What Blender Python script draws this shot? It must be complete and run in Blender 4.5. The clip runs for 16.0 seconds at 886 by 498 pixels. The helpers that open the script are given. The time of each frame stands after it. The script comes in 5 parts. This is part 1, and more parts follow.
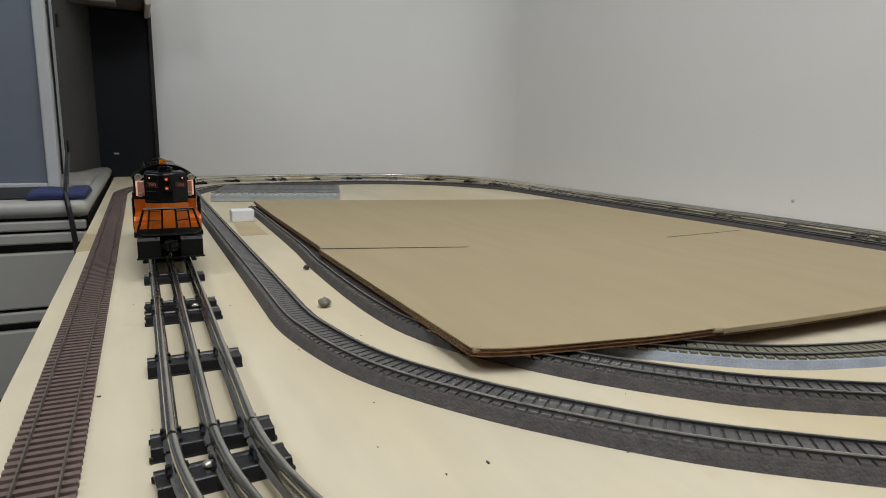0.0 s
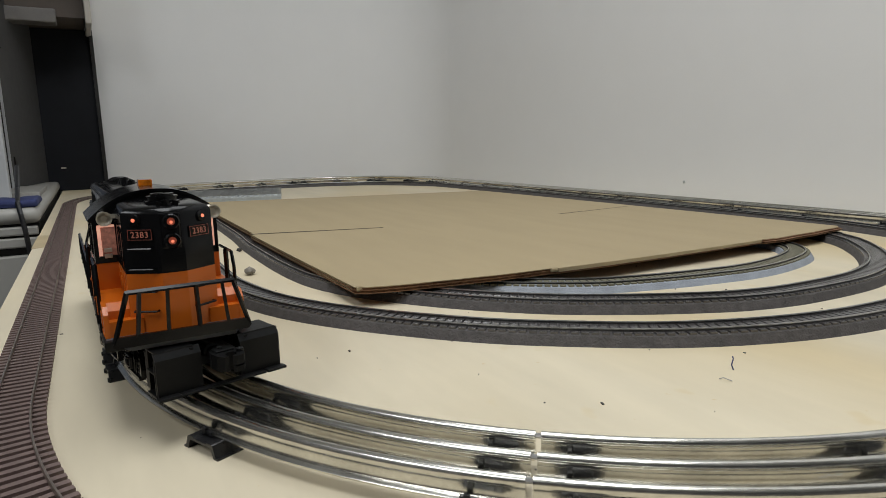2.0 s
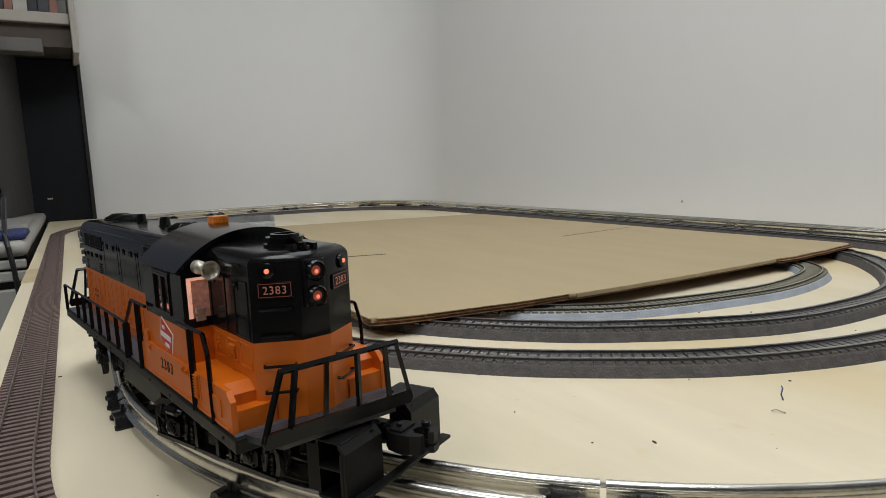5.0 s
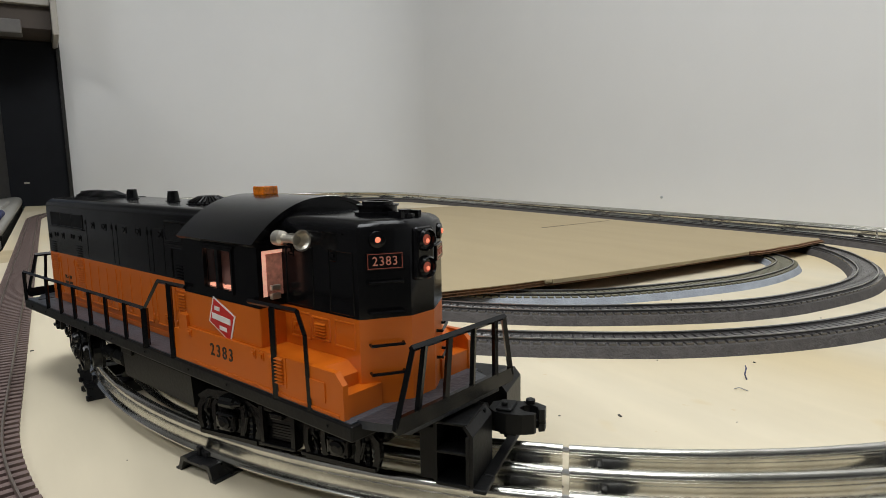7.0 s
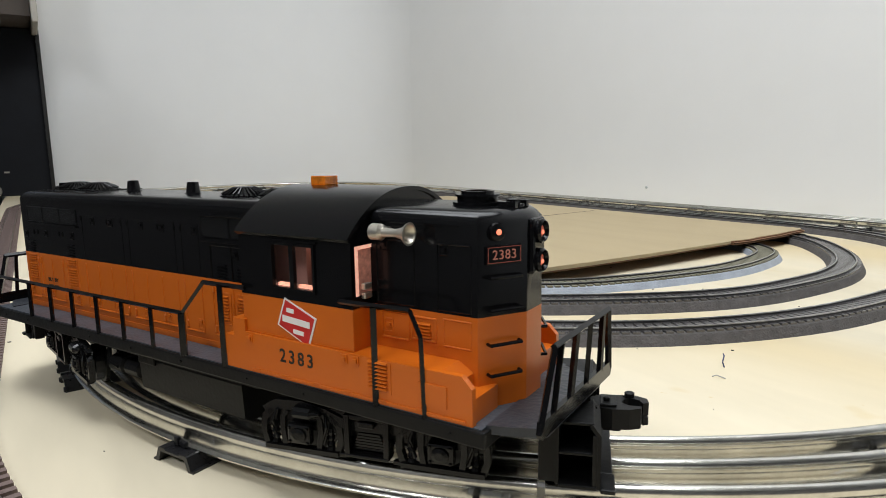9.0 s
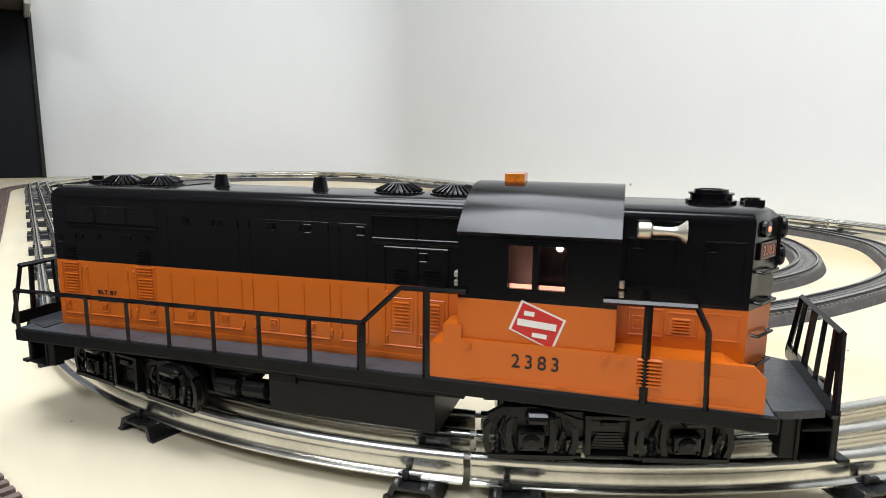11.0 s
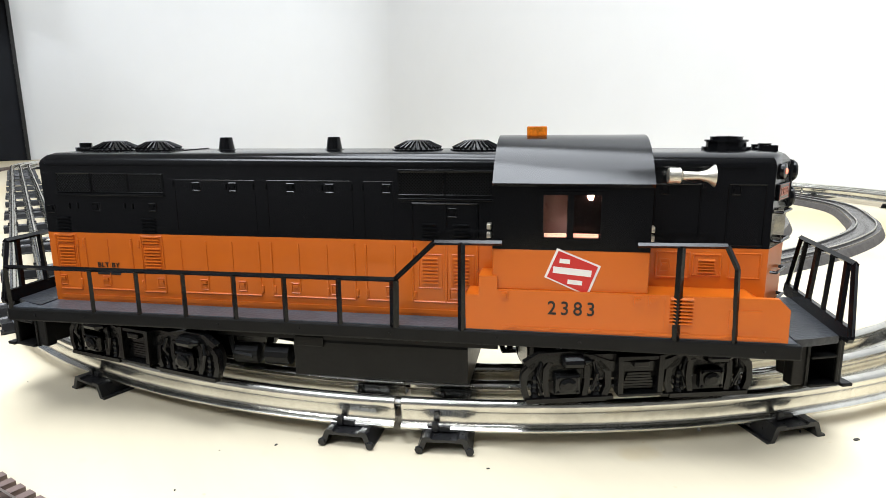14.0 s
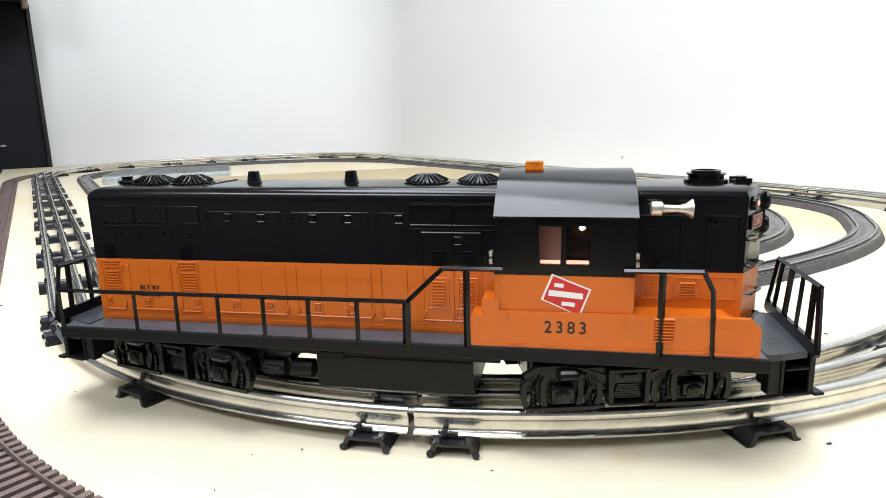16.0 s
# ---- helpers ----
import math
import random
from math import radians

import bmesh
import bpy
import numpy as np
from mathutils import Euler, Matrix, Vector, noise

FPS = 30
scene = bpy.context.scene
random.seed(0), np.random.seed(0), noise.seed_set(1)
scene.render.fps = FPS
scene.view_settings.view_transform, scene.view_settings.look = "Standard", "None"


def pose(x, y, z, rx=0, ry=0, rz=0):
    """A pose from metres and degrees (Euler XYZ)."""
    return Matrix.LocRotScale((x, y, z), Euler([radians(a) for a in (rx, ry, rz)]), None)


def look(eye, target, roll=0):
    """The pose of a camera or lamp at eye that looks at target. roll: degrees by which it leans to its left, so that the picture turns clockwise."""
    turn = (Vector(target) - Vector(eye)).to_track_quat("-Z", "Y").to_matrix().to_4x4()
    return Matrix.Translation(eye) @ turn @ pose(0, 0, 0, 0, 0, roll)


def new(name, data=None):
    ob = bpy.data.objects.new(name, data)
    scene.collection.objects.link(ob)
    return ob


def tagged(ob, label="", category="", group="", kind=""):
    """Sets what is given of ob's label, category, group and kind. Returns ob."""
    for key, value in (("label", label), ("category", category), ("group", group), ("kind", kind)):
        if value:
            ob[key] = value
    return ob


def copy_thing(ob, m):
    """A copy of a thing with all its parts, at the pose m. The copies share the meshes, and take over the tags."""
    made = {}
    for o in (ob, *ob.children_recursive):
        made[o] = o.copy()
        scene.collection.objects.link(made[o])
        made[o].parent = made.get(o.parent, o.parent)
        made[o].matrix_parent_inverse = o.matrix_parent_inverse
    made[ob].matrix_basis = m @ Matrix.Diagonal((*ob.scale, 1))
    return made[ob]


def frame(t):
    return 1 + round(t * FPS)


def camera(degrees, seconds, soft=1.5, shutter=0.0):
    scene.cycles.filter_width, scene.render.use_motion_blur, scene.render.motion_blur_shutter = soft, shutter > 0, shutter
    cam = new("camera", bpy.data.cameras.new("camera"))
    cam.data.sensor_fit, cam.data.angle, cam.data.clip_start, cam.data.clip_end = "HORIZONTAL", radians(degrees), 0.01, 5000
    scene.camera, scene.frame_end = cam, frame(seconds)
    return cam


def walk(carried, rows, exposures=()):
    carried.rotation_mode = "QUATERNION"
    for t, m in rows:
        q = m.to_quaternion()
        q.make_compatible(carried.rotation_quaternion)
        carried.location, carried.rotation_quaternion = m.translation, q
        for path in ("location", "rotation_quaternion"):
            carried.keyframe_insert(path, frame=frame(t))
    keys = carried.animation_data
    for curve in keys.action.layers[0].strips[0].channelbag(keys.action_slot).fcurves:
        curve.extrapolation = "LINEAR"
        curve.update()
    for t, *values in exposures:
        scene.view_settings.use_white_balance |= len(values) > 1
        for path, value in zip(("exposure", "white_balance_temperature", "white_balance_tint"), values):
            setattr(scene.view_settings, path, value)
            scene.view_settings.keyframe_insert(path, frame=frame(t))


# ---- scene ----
cam = camera(70.53, 16.0, soft=0.7, shutter=0.3)
PATH = [
    (0, (0.0472, -0.0042, 0.1476), (0.9007, 1.7684, -0.2119), 0.97),
    (0.5, (0.0506, -0.0192, 0.1381), (0.9416, 1.7322, -0.2344), 0.71),
    (1, (0.0415, -0.0607, 0.1347), (0.9938, 1.6635, -0.2122), 1.39),
    (1.5, (0.0407, -0.1220, 0.1414), (1.0039, 1.5979, -0.1964), 0.10),
    (2, (0.0466, -0.1443, 0.1330), (1.0088, 1.5756, -0.2080), -1.24),
    (2.5, (0.0542, -0.1493, 0.1355), (1.0135, 1.5734, -0.1994), -1.36),
    (3, (0.0359, -0.0950, 0.1411), (0.9967, 1.6270, -0.1929), -3.35),
    (5.5, (0.0369, -0.1179, 0.1288), (1.0517, 1.5852, -0.1354), -1.87),
    (6, (0.0365, -0.1189, 0.1243), (1.0604, 1.5782, -0.1430), -1.70),
    (6.5, (0.0386, -0.1224, 0.1268), (1.0731, 1.5666, -0.1513), -1.61),
    (7, (0.0377, -0.1219, 0.1243), (1.0855, 1.5578, -0.1599), -0.96),
    (7.5, (0.0380, -0.1198, 0.1244), (1.0961, 1.5512, -0.1728), -0.65),
    (8, (0.0380, -0.1208, 0.1241), (1.1027, 1.5446, -0.1803), -0.67),
    (8.5, (0.0388, -0.1210, 0.1243), (1.1096, 1.5393, -0.1868), -0.72),
    (9, (0.0410, -0.1238, 0.1239), (1.1187, 1.5311, -0.1921), -0.86),
    (9.5, (0.0452, -0.1304, 0.1281), (1.1228, 1.5221, -0.2004), 0.03),
    (10, (0.0435, -0.1318, 0.1283), (1.1302, 1.5148, -0.1998), 0.44),
    (12.5, (0.0593, -0.1760, 0.1200), (1.1607, 1.4507, -0.2553), 0.44),
    (13, (0.0615, -0.1748, 0.1196), (1.1623, 1.4492, -0.2688), 0.09),
    (13.5, (0.0631, -0.1724, 0.1176), (1.1625, 1.4500, -0.2815), -0.36),
    (14, (0.0634, -0.1705, 0.1178), (1.1575, 1.4530, -0.2910), -0.54),
    (14.5, (0.0655, -0.1700, 0.1158), (1.1517, 1.4564, -0.3025), -0.95),
    (15, (0.0600, -0.1747, 0.1215), (1.1373, 1.4557, -0.3042), -1.04),
    (15.5, (0.0531, -0.1861, 0.1317), (1.1141, 1.4572, -0.2852), -1.39),
    (16, (0.0530, -0.1903, 0.1332), (1.1121, 1.4547, -0.2817), -1.28),
]
EXPO = [(0, -0.28, 6450, 10), (3, -0.32, 6450, 10), (5.5, -0.18, 6480, 10), (8, 0.04, 6400, 10), (9, 0.25, 6300, 10), (10, 0.45, 6250, 10), (12.3, 0.86, 6200, 10), (16, 0.97, 6100, 10)]
walk(cam, [(t, look(eye, target, roll)) for t, eye, target, roll in PATH], EXPO)

# ---- light ----
world = bpy.data.worlds.new("room_air")
scene.world = world
world.use_nodes = True
world.node_tree.nodes["Background"].inputs[0].default_value = (0.9, 0.95, 1.0, 1)
world.node_tree.nodes["Background"].inputs[1].default_value = 0.03


def area(name, x, y, z, sx, sy, power, colour):
    d = bpy.data.lights.new(name, "AREA")
    d.shape, d.size, d.size_y, d.energy, d.color = "RECTANGLE", sx, sy, power, colour
    ob = new(name, d)
    ob.matrix_world = pose(x, y, z)
    return ob


# three unseen area lights, added and tuned to balance walls against table
area("unseen_overhead", 0.04, -0.12, 1.83, 0.6, 1.2, 22, (0.96, 0.985, 1.0))
area("unseen_overhead", 0.68, 0.50, 1.83, 0.6, 1.2, 10, (0.96, 0.985, 1.0))
area("unseen_overhead", -1.45, -0.45, 1.83, 0.6, 1.2, 26, (0.96, 0.985, 1.0))


# ---- materials ----
def mat(name, colour, rough=0.5, metal=0.0, spread=0.12, scale=30.0, bump=0.0, bump_scale=200.0, emit=0.0, spec=0.5, coat=0.0, stretch=(1, 1, 1), stain=None):
    """Surface with two scales of colour variation and a fine relief."""
    m = bpy.data.materials.new(name)
    m.use_nodes = True
    nt = m.node_tree
    b = nt.nodes["Principled BSDF"]
    b.inputs["Metallic"].default_value = metal
    b.inputs["Specular IOR Level"].default_value = spec
    b.inputs["Coat Weight"].default_value = coat
    tc = nt.nodes.new("ShaderNodeTexCoord")
    mp = nt.nodes.new("ShaderNodeMapping")
    mp.inputs["Scale"].default_value = stretch
    nt.links.new(tc.outputs["Object"], mp.inputs[0])
    n1 = nt.nodes.new("ShaderNodeTexNoise")
    n1.inputs["Scale"].default_value, n1.inputs["Detail"].default_value = scale, 4
    n2 = nt.nodes.new("ShaderNodeTexNoise")
    n2.inputs["Scale"].default_value, n2.inputs["Detail"].default_value = scale * 9, 3
    for n in (n1, n2):
        nt.links.new(mp.outputs[0], n.inputs["Vector"])
    add = nt.nodes.new("ShaderNodeMath")
    add.operation = "MULTIPLY_ADD"
    nt.links.new(n2.outputs["Fac"], add.inputs[0])
    add.inputs[1].default_value = 0.5
    nt.links.new(n1.outputs["Fac"], add.inputs[2])
    ramp = nt.nodes.new("ShaderNodeMapRange")
    ramp.inputs["From Min"].default_value, ramp.inputs["From Max"].default_value = 0.45, 1.05
    ramp.inputs["To Min"].default_value, ramp.inputs["To Max"].default_value = 1 - spread, 1 + spread
    nt.links.new(add.outputs[0], ramp.inputs["Value"])
    mul = nt.nodes.new("ShaderNodeMix")
    mul.data_type, mul.blend_type = "RGBA", "MULTIPLY"
    mul.inputs["Factor"].default_value = 1
    mul.inputs["A"].default_value = (*colour, 1)
    nt.links.new(ramp.outputs[0], mul.inputs["B"])
    last = mul.outputs["Result"]
    if stain:
        # broad soft stains and small scattered spots
        for sc, lo, hi, amount, squash in ((3.2, 0.46, 0.68, 0.75, (1, 0.35, 1)), (38.0, 0.67, 0.75, 0.35, (1, 0.8, 1)), (150.0, 0.73, 0.78, 0.65, (1, 1, 1))):
            sm = nt.nodes.new("ShaderNodeMapping")
            sm.inputs["Scale"].default_value = squash
            sm.inputs["Rotation"].default_value = (0, 0, 0.5)
            nt.links.new(tc.outputs["Object"], sm.inputs[0])
            sn = nt.nodes.new("ShaderNodeTexNoise")
            sn.inputs["Scale"].default_value, sn.inputs["Detail"].default_value = sc, 2
            nt.links.new(sm.outputs[0], sn.inputs["Vector"])
            sr = nt.nodes.new("ShaderNodeMapRange")
            sr.inputs["From Min"].default_value, sr.inputs["From Max"].default_value = lo, hi
            sr.inputs["To Max"].default_value = amount
            nt.links.new(sn.outputs["Fac"], sr.inputs["Value"])
            mx = nt.nodes.new("ShaderNodeMix")
            mx.data_type = "RGBA"
            nt.links.new(sr.outputs[0], mx.inputs["Factor"])
            nt.links.new(last, mx.inputs["A"])
            mx.inputs["B"].default_value = (*stain, 1)
            last = mx.outputs["Result"]
    nt.links.new(last, b.inputs["Base Color"])
    rr = nt.nodes.new("ShaderNodeMapRange")
    rr.inputs["To Min"].default_value, rr.inputs["To Max"].default_value = max(rough - 0.08, 0.03), min(rough + 0.08, 1)
    nt.links.new(n2.outputs["Fac"], rr.inputs["Value"])
    nt.links.new(rr.outputs[0], b.inputs["Roughness"])
    if bump:
        n3 = nt.nodes.new("ShaderNodeTexNoise")
        n3.inputs["Scale"].default_value, n3.inputs["Detail"].default_value = bump_scale, 3
        nt.links.new(mp.outputs[0], n3.inputs["Vector"])
        bp = nt.nodes.new("ShaderNodeBump")
        bp.inputs["Strength"].default_value, bp.inputs["Distance"].default_value = bump, 0.002
        nt.links.new(n3.outputs["Fac"], bp.inputs["Height"])
        nt.links.new(bp.outputs[0], b.inputs["Normal"])
    if emit:
        b.inputs["Emission Color"].default_value = (*colour, 1)
        b.inputs["Emission Strength"].default_value = emit
    return m


PLY = mat("pale_plywood", (0.65, 0.575, 0.425), 0.58, spec=0.3, spread=0.14, scale=5, bump=0.06, bump_scale=120, stretch=(1, 0.22, 1), stain=(0.60, 0.47, 0.25))
WALL = mat("white_wall_paint", (0.84, 0.84, 0.835), 0.7, spread=0.02, scale=1.5, bump=0.05, bump_scale=300)
UNSEENWALL = mat("unseen_wall_grey", (0.20, 0.195, 0.19), 0.8, spread=0.05, scale=2)
CEIL = mat("ceiling_white", (0.8, 0.8, 0.78), 0.9, spread=0.03)
CARPET = mat("dark_carpet", (0.09, 0.09, 0.10), 0.95, spread=0.2, scale=40)
FOAM = mat("charcoal_foam", (0.083, 0.076, 0.074), 0.8, spread=0.32, scale=150, bump=0.6, bump_scale=650)
GREYFOAM = mat("pale_grey_foam", (0.33, 0.36, 0.41), 0.85, spread=0.2, scale=60, bump=0.4, bump_scale=900)
NTIE = mat("glossy_dark_tie", (0.075, 0.070, 0.068), 0.22, spread=0.25, scale=70, spec=0.75)
RAILWEB = mat("blackened_rail_web", (0.03, 0.028, 0.027), 0.5)
GREENTIE = mat("olive_tie", (0.16, 0.15, 0.10), 0.6)
NRAIL = mat("nickel_rail", (0.55, 0.54, 0.52), 0.32, 1.0, spread=0.2, scale=80)
HOTIE = mat("brown_plastic_tie", (0.148, 0.105, 0.093), 0.5, spread=0.25, scale=60)
HORAIL = mat("brown_tarnished_rail", (0.36, 0.31, 0.27), 0.38, 0.9, spread=0.2, scale=80)
TIN = mat("tinplate_rail", (0.64, 0.625, 0.575), 0.22, 1.0, spread=0.22, scale=45, bump=0.04, bump_scale=60)
TIE = mat("black_painted_tin_tie", (0.012, 0.012, 0.013), 0.3, spread=0.3, scale=90, spec=0.45, bump=0.1, bump_scale=300)
CARD = mat("brown_cardboard", (0.385, 0.305, 0.178), 0.8, spread=0.05, scale=5, bump=0.08, bump_scale=150, stretch=(6, 1, 1))
CARDEDGE = mat("corrugated_cut_edge", (0.20, 0.10, 0.045), 0.9, spread=0.4, scale=160)
SLIT = mat("pen_line", (0.05, 0.035, 0.025), 0.8)
ORANGE = mat("orange_plastic", (0.57, 0.123, 0.006), 0.32, spread=0.05, scale=12, bump=0.015, bump_scale=500)
BLACK = mat("satin_black_plastic", (0.004, 0.004, 0.0045), 0.17, spread=0.1, scale=5, bump=0.004, bump_scale=300, spec=0.24)
CHASSIS = mat("black_cast_metal", (0.006, 0.006, 0.006), 0.42, spread=0.3, scale=90, bump=0.05, bump_scale=500, spec=0.20)
WALKWAY = mat("scuffed_grey_walkway", (0.062, 0.070, 0.082), 0.38, spread=0.3, scale=120, bump=0.15, bump_scale=700)
# walkway colour darkened: shade on the end platforms is put into it
DECKSHADE = mat("scuffed_shaded_deck", (0.026, 0.029, 0.034), 0.36, spread=0.35, scale=110, bump=0.2, bump_scale=500)
TRUCK = mat("glossy_black_truck", (0.005, 0.005, 0.005), 0.22, spread=0.3, scale=120, spec=0.28)
WHEEL = mat("dark_steel_wheel", (0.03, 0.03, 0.03), 0.35, 0.8)
SILVER = mat("silver_horn", (0.62, 0.58, 0.50), 0.36, 0.85, spread=0.05)
AMBER = mat("amber_lens", (0.62, 0.17, 0.008), 0.08, spread=0.8, scale=150, emit=0.08)
LENS = mat("warm_lit_lens", (1.0, 0.24, 0.13), 0.2, emit=0.85)
BULB = mat("cab_bulb", (1.0, 0.55, 0.40), 0.4, emit=16.0)
GLOWTEXT = mat("lit_numeral", (0.42, 0.15, 0.10), 0.4, emit=0.12)
RIMGLOW = mat("dim_rim_glow", (0.25, 0.05, 0.03), 0.4, emit=0.06)
WINE = mat("dark_red_bulkhead", (0.07, 0.014, 0.012), 0.3)
# emission put in for bulb light carried to the pane edges
EDGEGLOW = mat("edge_glow_plastic", (1.0, 0.50, 0.36), 0.15, spread=0.5, scale=200, emit=0.50)
HEADGLASS = mat("headlight_glass", (0.45, 0.09, 0.05), 0.10, emit=0.18, spread=0.5, scale=500)
PINK = mat("pale_pink", (0.26, 0.17, 0.15), 0.3)
RED = mat("emblem_red", (0.55, 0.025, 0.02), 0.4, spread=0.03)
GRILLE = mat("dull_black_wire", (0.004, 0.004, 0.004), 0.6, spec=0.12)
WHITE = mat("printed_white", (0.80, 0.78, 0.74), 0.45, spread=0.03)
INK = mat("black_print", (0.012, 0.011, 0.01), 0.45)
GREYPLASTIC = mat("light_grey_plastic", (0.42, 0.45, 0.46), 0.5, spread=0.1)
WHITEFOAM = mat("white_foam_block", (0.8, 0.8, 0.8), 0.9, spread=0.05, bump=0.3, bump_scale=300)
STONE = mat("grey_pebble", (0.22, 0.2, 0.17), 0.8, spread=0.3, scale=200, bump=0.4)
DEBRIS = mat("dark_crumbs", (0.05, 0.045, 0.04), 0.8)
PANELBLACK = mat("black_laminate", (0.005, 0.006, 0.009), 0.6, spread=0.2, spec=0.25)
PANELGREY = mat("grey_laminate", (0.05, 0.049, 0.048), 0.6, spread=0.1, scale=6)
BEIGE = mat("beige_enamel", (0.36, 0.35, 0.32), 0.45, spread=0.05, scale=4)
CREAM = mat("cream_laminate", (0.42, 0.39, 0.34), 0.5, spread=0.05)
BOARD = mat("blue_grey_panel", (0.13, 0.15, 0.19), 0.5, spread=0.06, scale=5)
BOARDFRAME = mat("pale_frame", (0.45, 0.46, 0.47), 0.4, spread=0.05)
CABLE = mat("black_cable", (0.01, 0.01, 0.012), 0.4)
BLUECLOTH = mat("navy_cloth", (0.03, 0.04, 0.12), 0.9, spread=0.2)
TAPE = mat("masking_tape", (0.50, 0.40, 0.24), 0.6, spread=0.12, scale=20)
BOOKS = [mat("book_cover", c, 0.6) for c in ((0.05, 0.05, 0.06), (0.28, 0.13, 0.10), (0.45, 0.43, 0.4), (0.03, 0.03, 0.035))]
glass = bpy.data.materials.new("pink_tinted_pane")
glass.use_nodes = True
gb = glass.node_tree.nodes["Principled BSDF"]
gb.inputs["Transmission Weight"].default_value, gb.inputs["Roughness"].default_value, gb.inputs["IOR"].default_value = 1.0, 0.08, 1.2
# clear plastic tinted pink, for the bulb's glow in it
gb.inputs["Base Color"].default_value = (1.0, 0.86, 0.80, 1)
# front panes emit a little themselves, in place of bulb light caught in them
glow_pane = mat("glowing_clear_plastic", (0.50, 0.22, 0.16), 0.12, spread=0.9, scale=60, emit=0.10)


# ---- mesh helpers ----
def part(name, bm, m, parent=None, label=""):
    bmesh.ops.recalc_face_normals(bm, faces=bm.faces)
    me = bpy.data.meshes.new(name)
    bm.to_mesh(me)
    bm.free()
    me.materials.append(m)
    ob = new(name, me)
    ob.parent = parent
    return tagged(ob, label)


def twin(ob, m=None, parent=None):
    """Another object on the same mesh."""
    o = new(ob.name.split(".")[0], ob.data)
    o.parent = parent or ob.parent
    if m is not None:
        o.matrix_basis = m
    return o


def bx(bm, x0, x1, y0, y1, z0, z1, bevel=0.0, m=None):
    r = bmesh.ops.create_cube(bm, size=1)
    vs = r["verts"]
    for v in vs:
        v.co = Vector(((x0 + x1) / 2 + v.co.x * (x1 - x0), (y0 + y1) / 2 + v.co.y * (y1 - y0), (z0 + z1) / 2 + v.co.z * (z1 - z0)))
    if bevel:
        es = list({e for v in vs for e in v.link_edges})
        r = bmesh.ops.bevel(bm, geom=es, offset=bevel, segments=2, affect="EDGES", profile=0.5)
        vs = list({v for f in r["faces"] for v in f.verts} | {v for v in vs if v.is_valid})
    if m is not None:
        for v in vs:
            v.co = m @ v.co
    return bm


def B(*a, **k):
    return bx(bmesh.new(), *a, **k)


def prism(bm, poly, a0, a1, axis="y"):
    """Polygon extruded along one axis. axis y: poly in (x, z); z: in (x, y); x: in (y, z)."""
    def co(p, a):
        return {"y": (p[0], a, p[1]), "z": (p[0], p[1], a), "x": (a, p[0], p[1])}[axis]
    lo, hi = [bm.verts.new(co(p, a0)) for p in poly], [bm.verts.new(co(p, a1)) for p in poly]
    n = len(poly)
    bm.faces.new(lo)
    bm.faces.new(hi)
    for i in range(n):
        bm.faces.new((lo[i], lo[(i + 1) % n], hi[(i + 1) % n], hi[i]))
    return bm


def lathe(bm, prof, m, n=16):
    """Profile of (radius, height) turned round z, then placed by m."""
    rings = []
    for r, h in prof:
        rings.append([bm.verts.new(m @ Vector((r * math.cos(2 * math.pi * i / n), r * math.sin(2 * math.pi * i / n), h))) for i in range(n)])
    for a, b in zip(rings, rings[1:]):
        for i in range(n):
            j = (i + 1) % n
            bm.faces.new((a[i], a[j], b[j], b[i]))
    bm.faces.new(rings[0])
    bm.faces.new(rings[-1])
    return bm


def tube(bm, pts, r, n=6):
    pts = [Vector(p) for p in pts]
    rings = []
    for i, p in enumerate(pts):
        d = (pts[min(i + 1, len(pts) - 1)] - pts[max(i - 1, 0)]).normalized()
        q = d.to_track_quat("Z", "Y").to_matrix()
        rings.append([bm.verts.new(p + q @ Vector((r * math.cos(2 * math.pi * k / n), r * math.sin(2 * math.pi * k / n), 0))) for k in range(n)])
    for a, b in zip(rings, rings[1:]):
        for k in range(n):
            j = (k + 1) % n
            bm.faces.new((a[k], a[j], b[j], b[k]))
    bm.faces.new(rings[0])
    bm.faces.new(rings[-1])
    return bm


def sweep(bm, path, prof):
    """Closed profile of (side, height) swept along a flat path."""
    rings = []
    for i, p in enumerate(path):
        a, b = path[max(i - 1, 0)], path[min(i + 1, len(path) - 1)]
        d = Vector((b[0] - a[0], b[1] - a[1])).normalized()
        rings.append([bm.verts.new((p[0] + d.y * u, p[1] - d.x * u, z)) for u, z in prof])
    for r, s in zip(rings, rings[1:]):
        for i in range(len(prof)):
            j = (i + 1) % len(prof)
            bm.faces.new((r[i], r[j], s[j], s[i]))
    bm.faces.new(rings[0])
    bm.faces.new(rings[-1])
    return bm


def smooth(ob, angle=40):
    me = ob.data
    me.polygons.foreach_set("use_smooth", [True] * len(me.polygons))
    me.set_sharp_from_angle(angle=radians(angle))
    return ob


def arc(cx, cy, r, a0, a1, n=24):
    return [(cx + r * math.cos(radians(a0 + (a1 - a0) * i / n)), cy + r * math.sin(radians(a0 + (a1 - a0) * i / n))) for i in range(n + 1)]


def spline(pts, step):
    """Smooth line through a few points, cut into even steps."""
    fine = []
    p = [Vector(q) for q in pts]
    for i in range(len(p) - 1):
        a, b, c, d = p[max(i - 1, 0)], p[i], p[i + 1], p[min(i + 2, len(p) - 1)]
        for k in range(30):
            t = k / 30
            fine.append(0.5 * (2 * b + (c - a) * t + (2 * a - 5 * b + 4 * c - d) * t * t + (3 * b - a - 3 * c + d) * t ** 3))
    fine.append(p[-1])
    return even(fine, step)


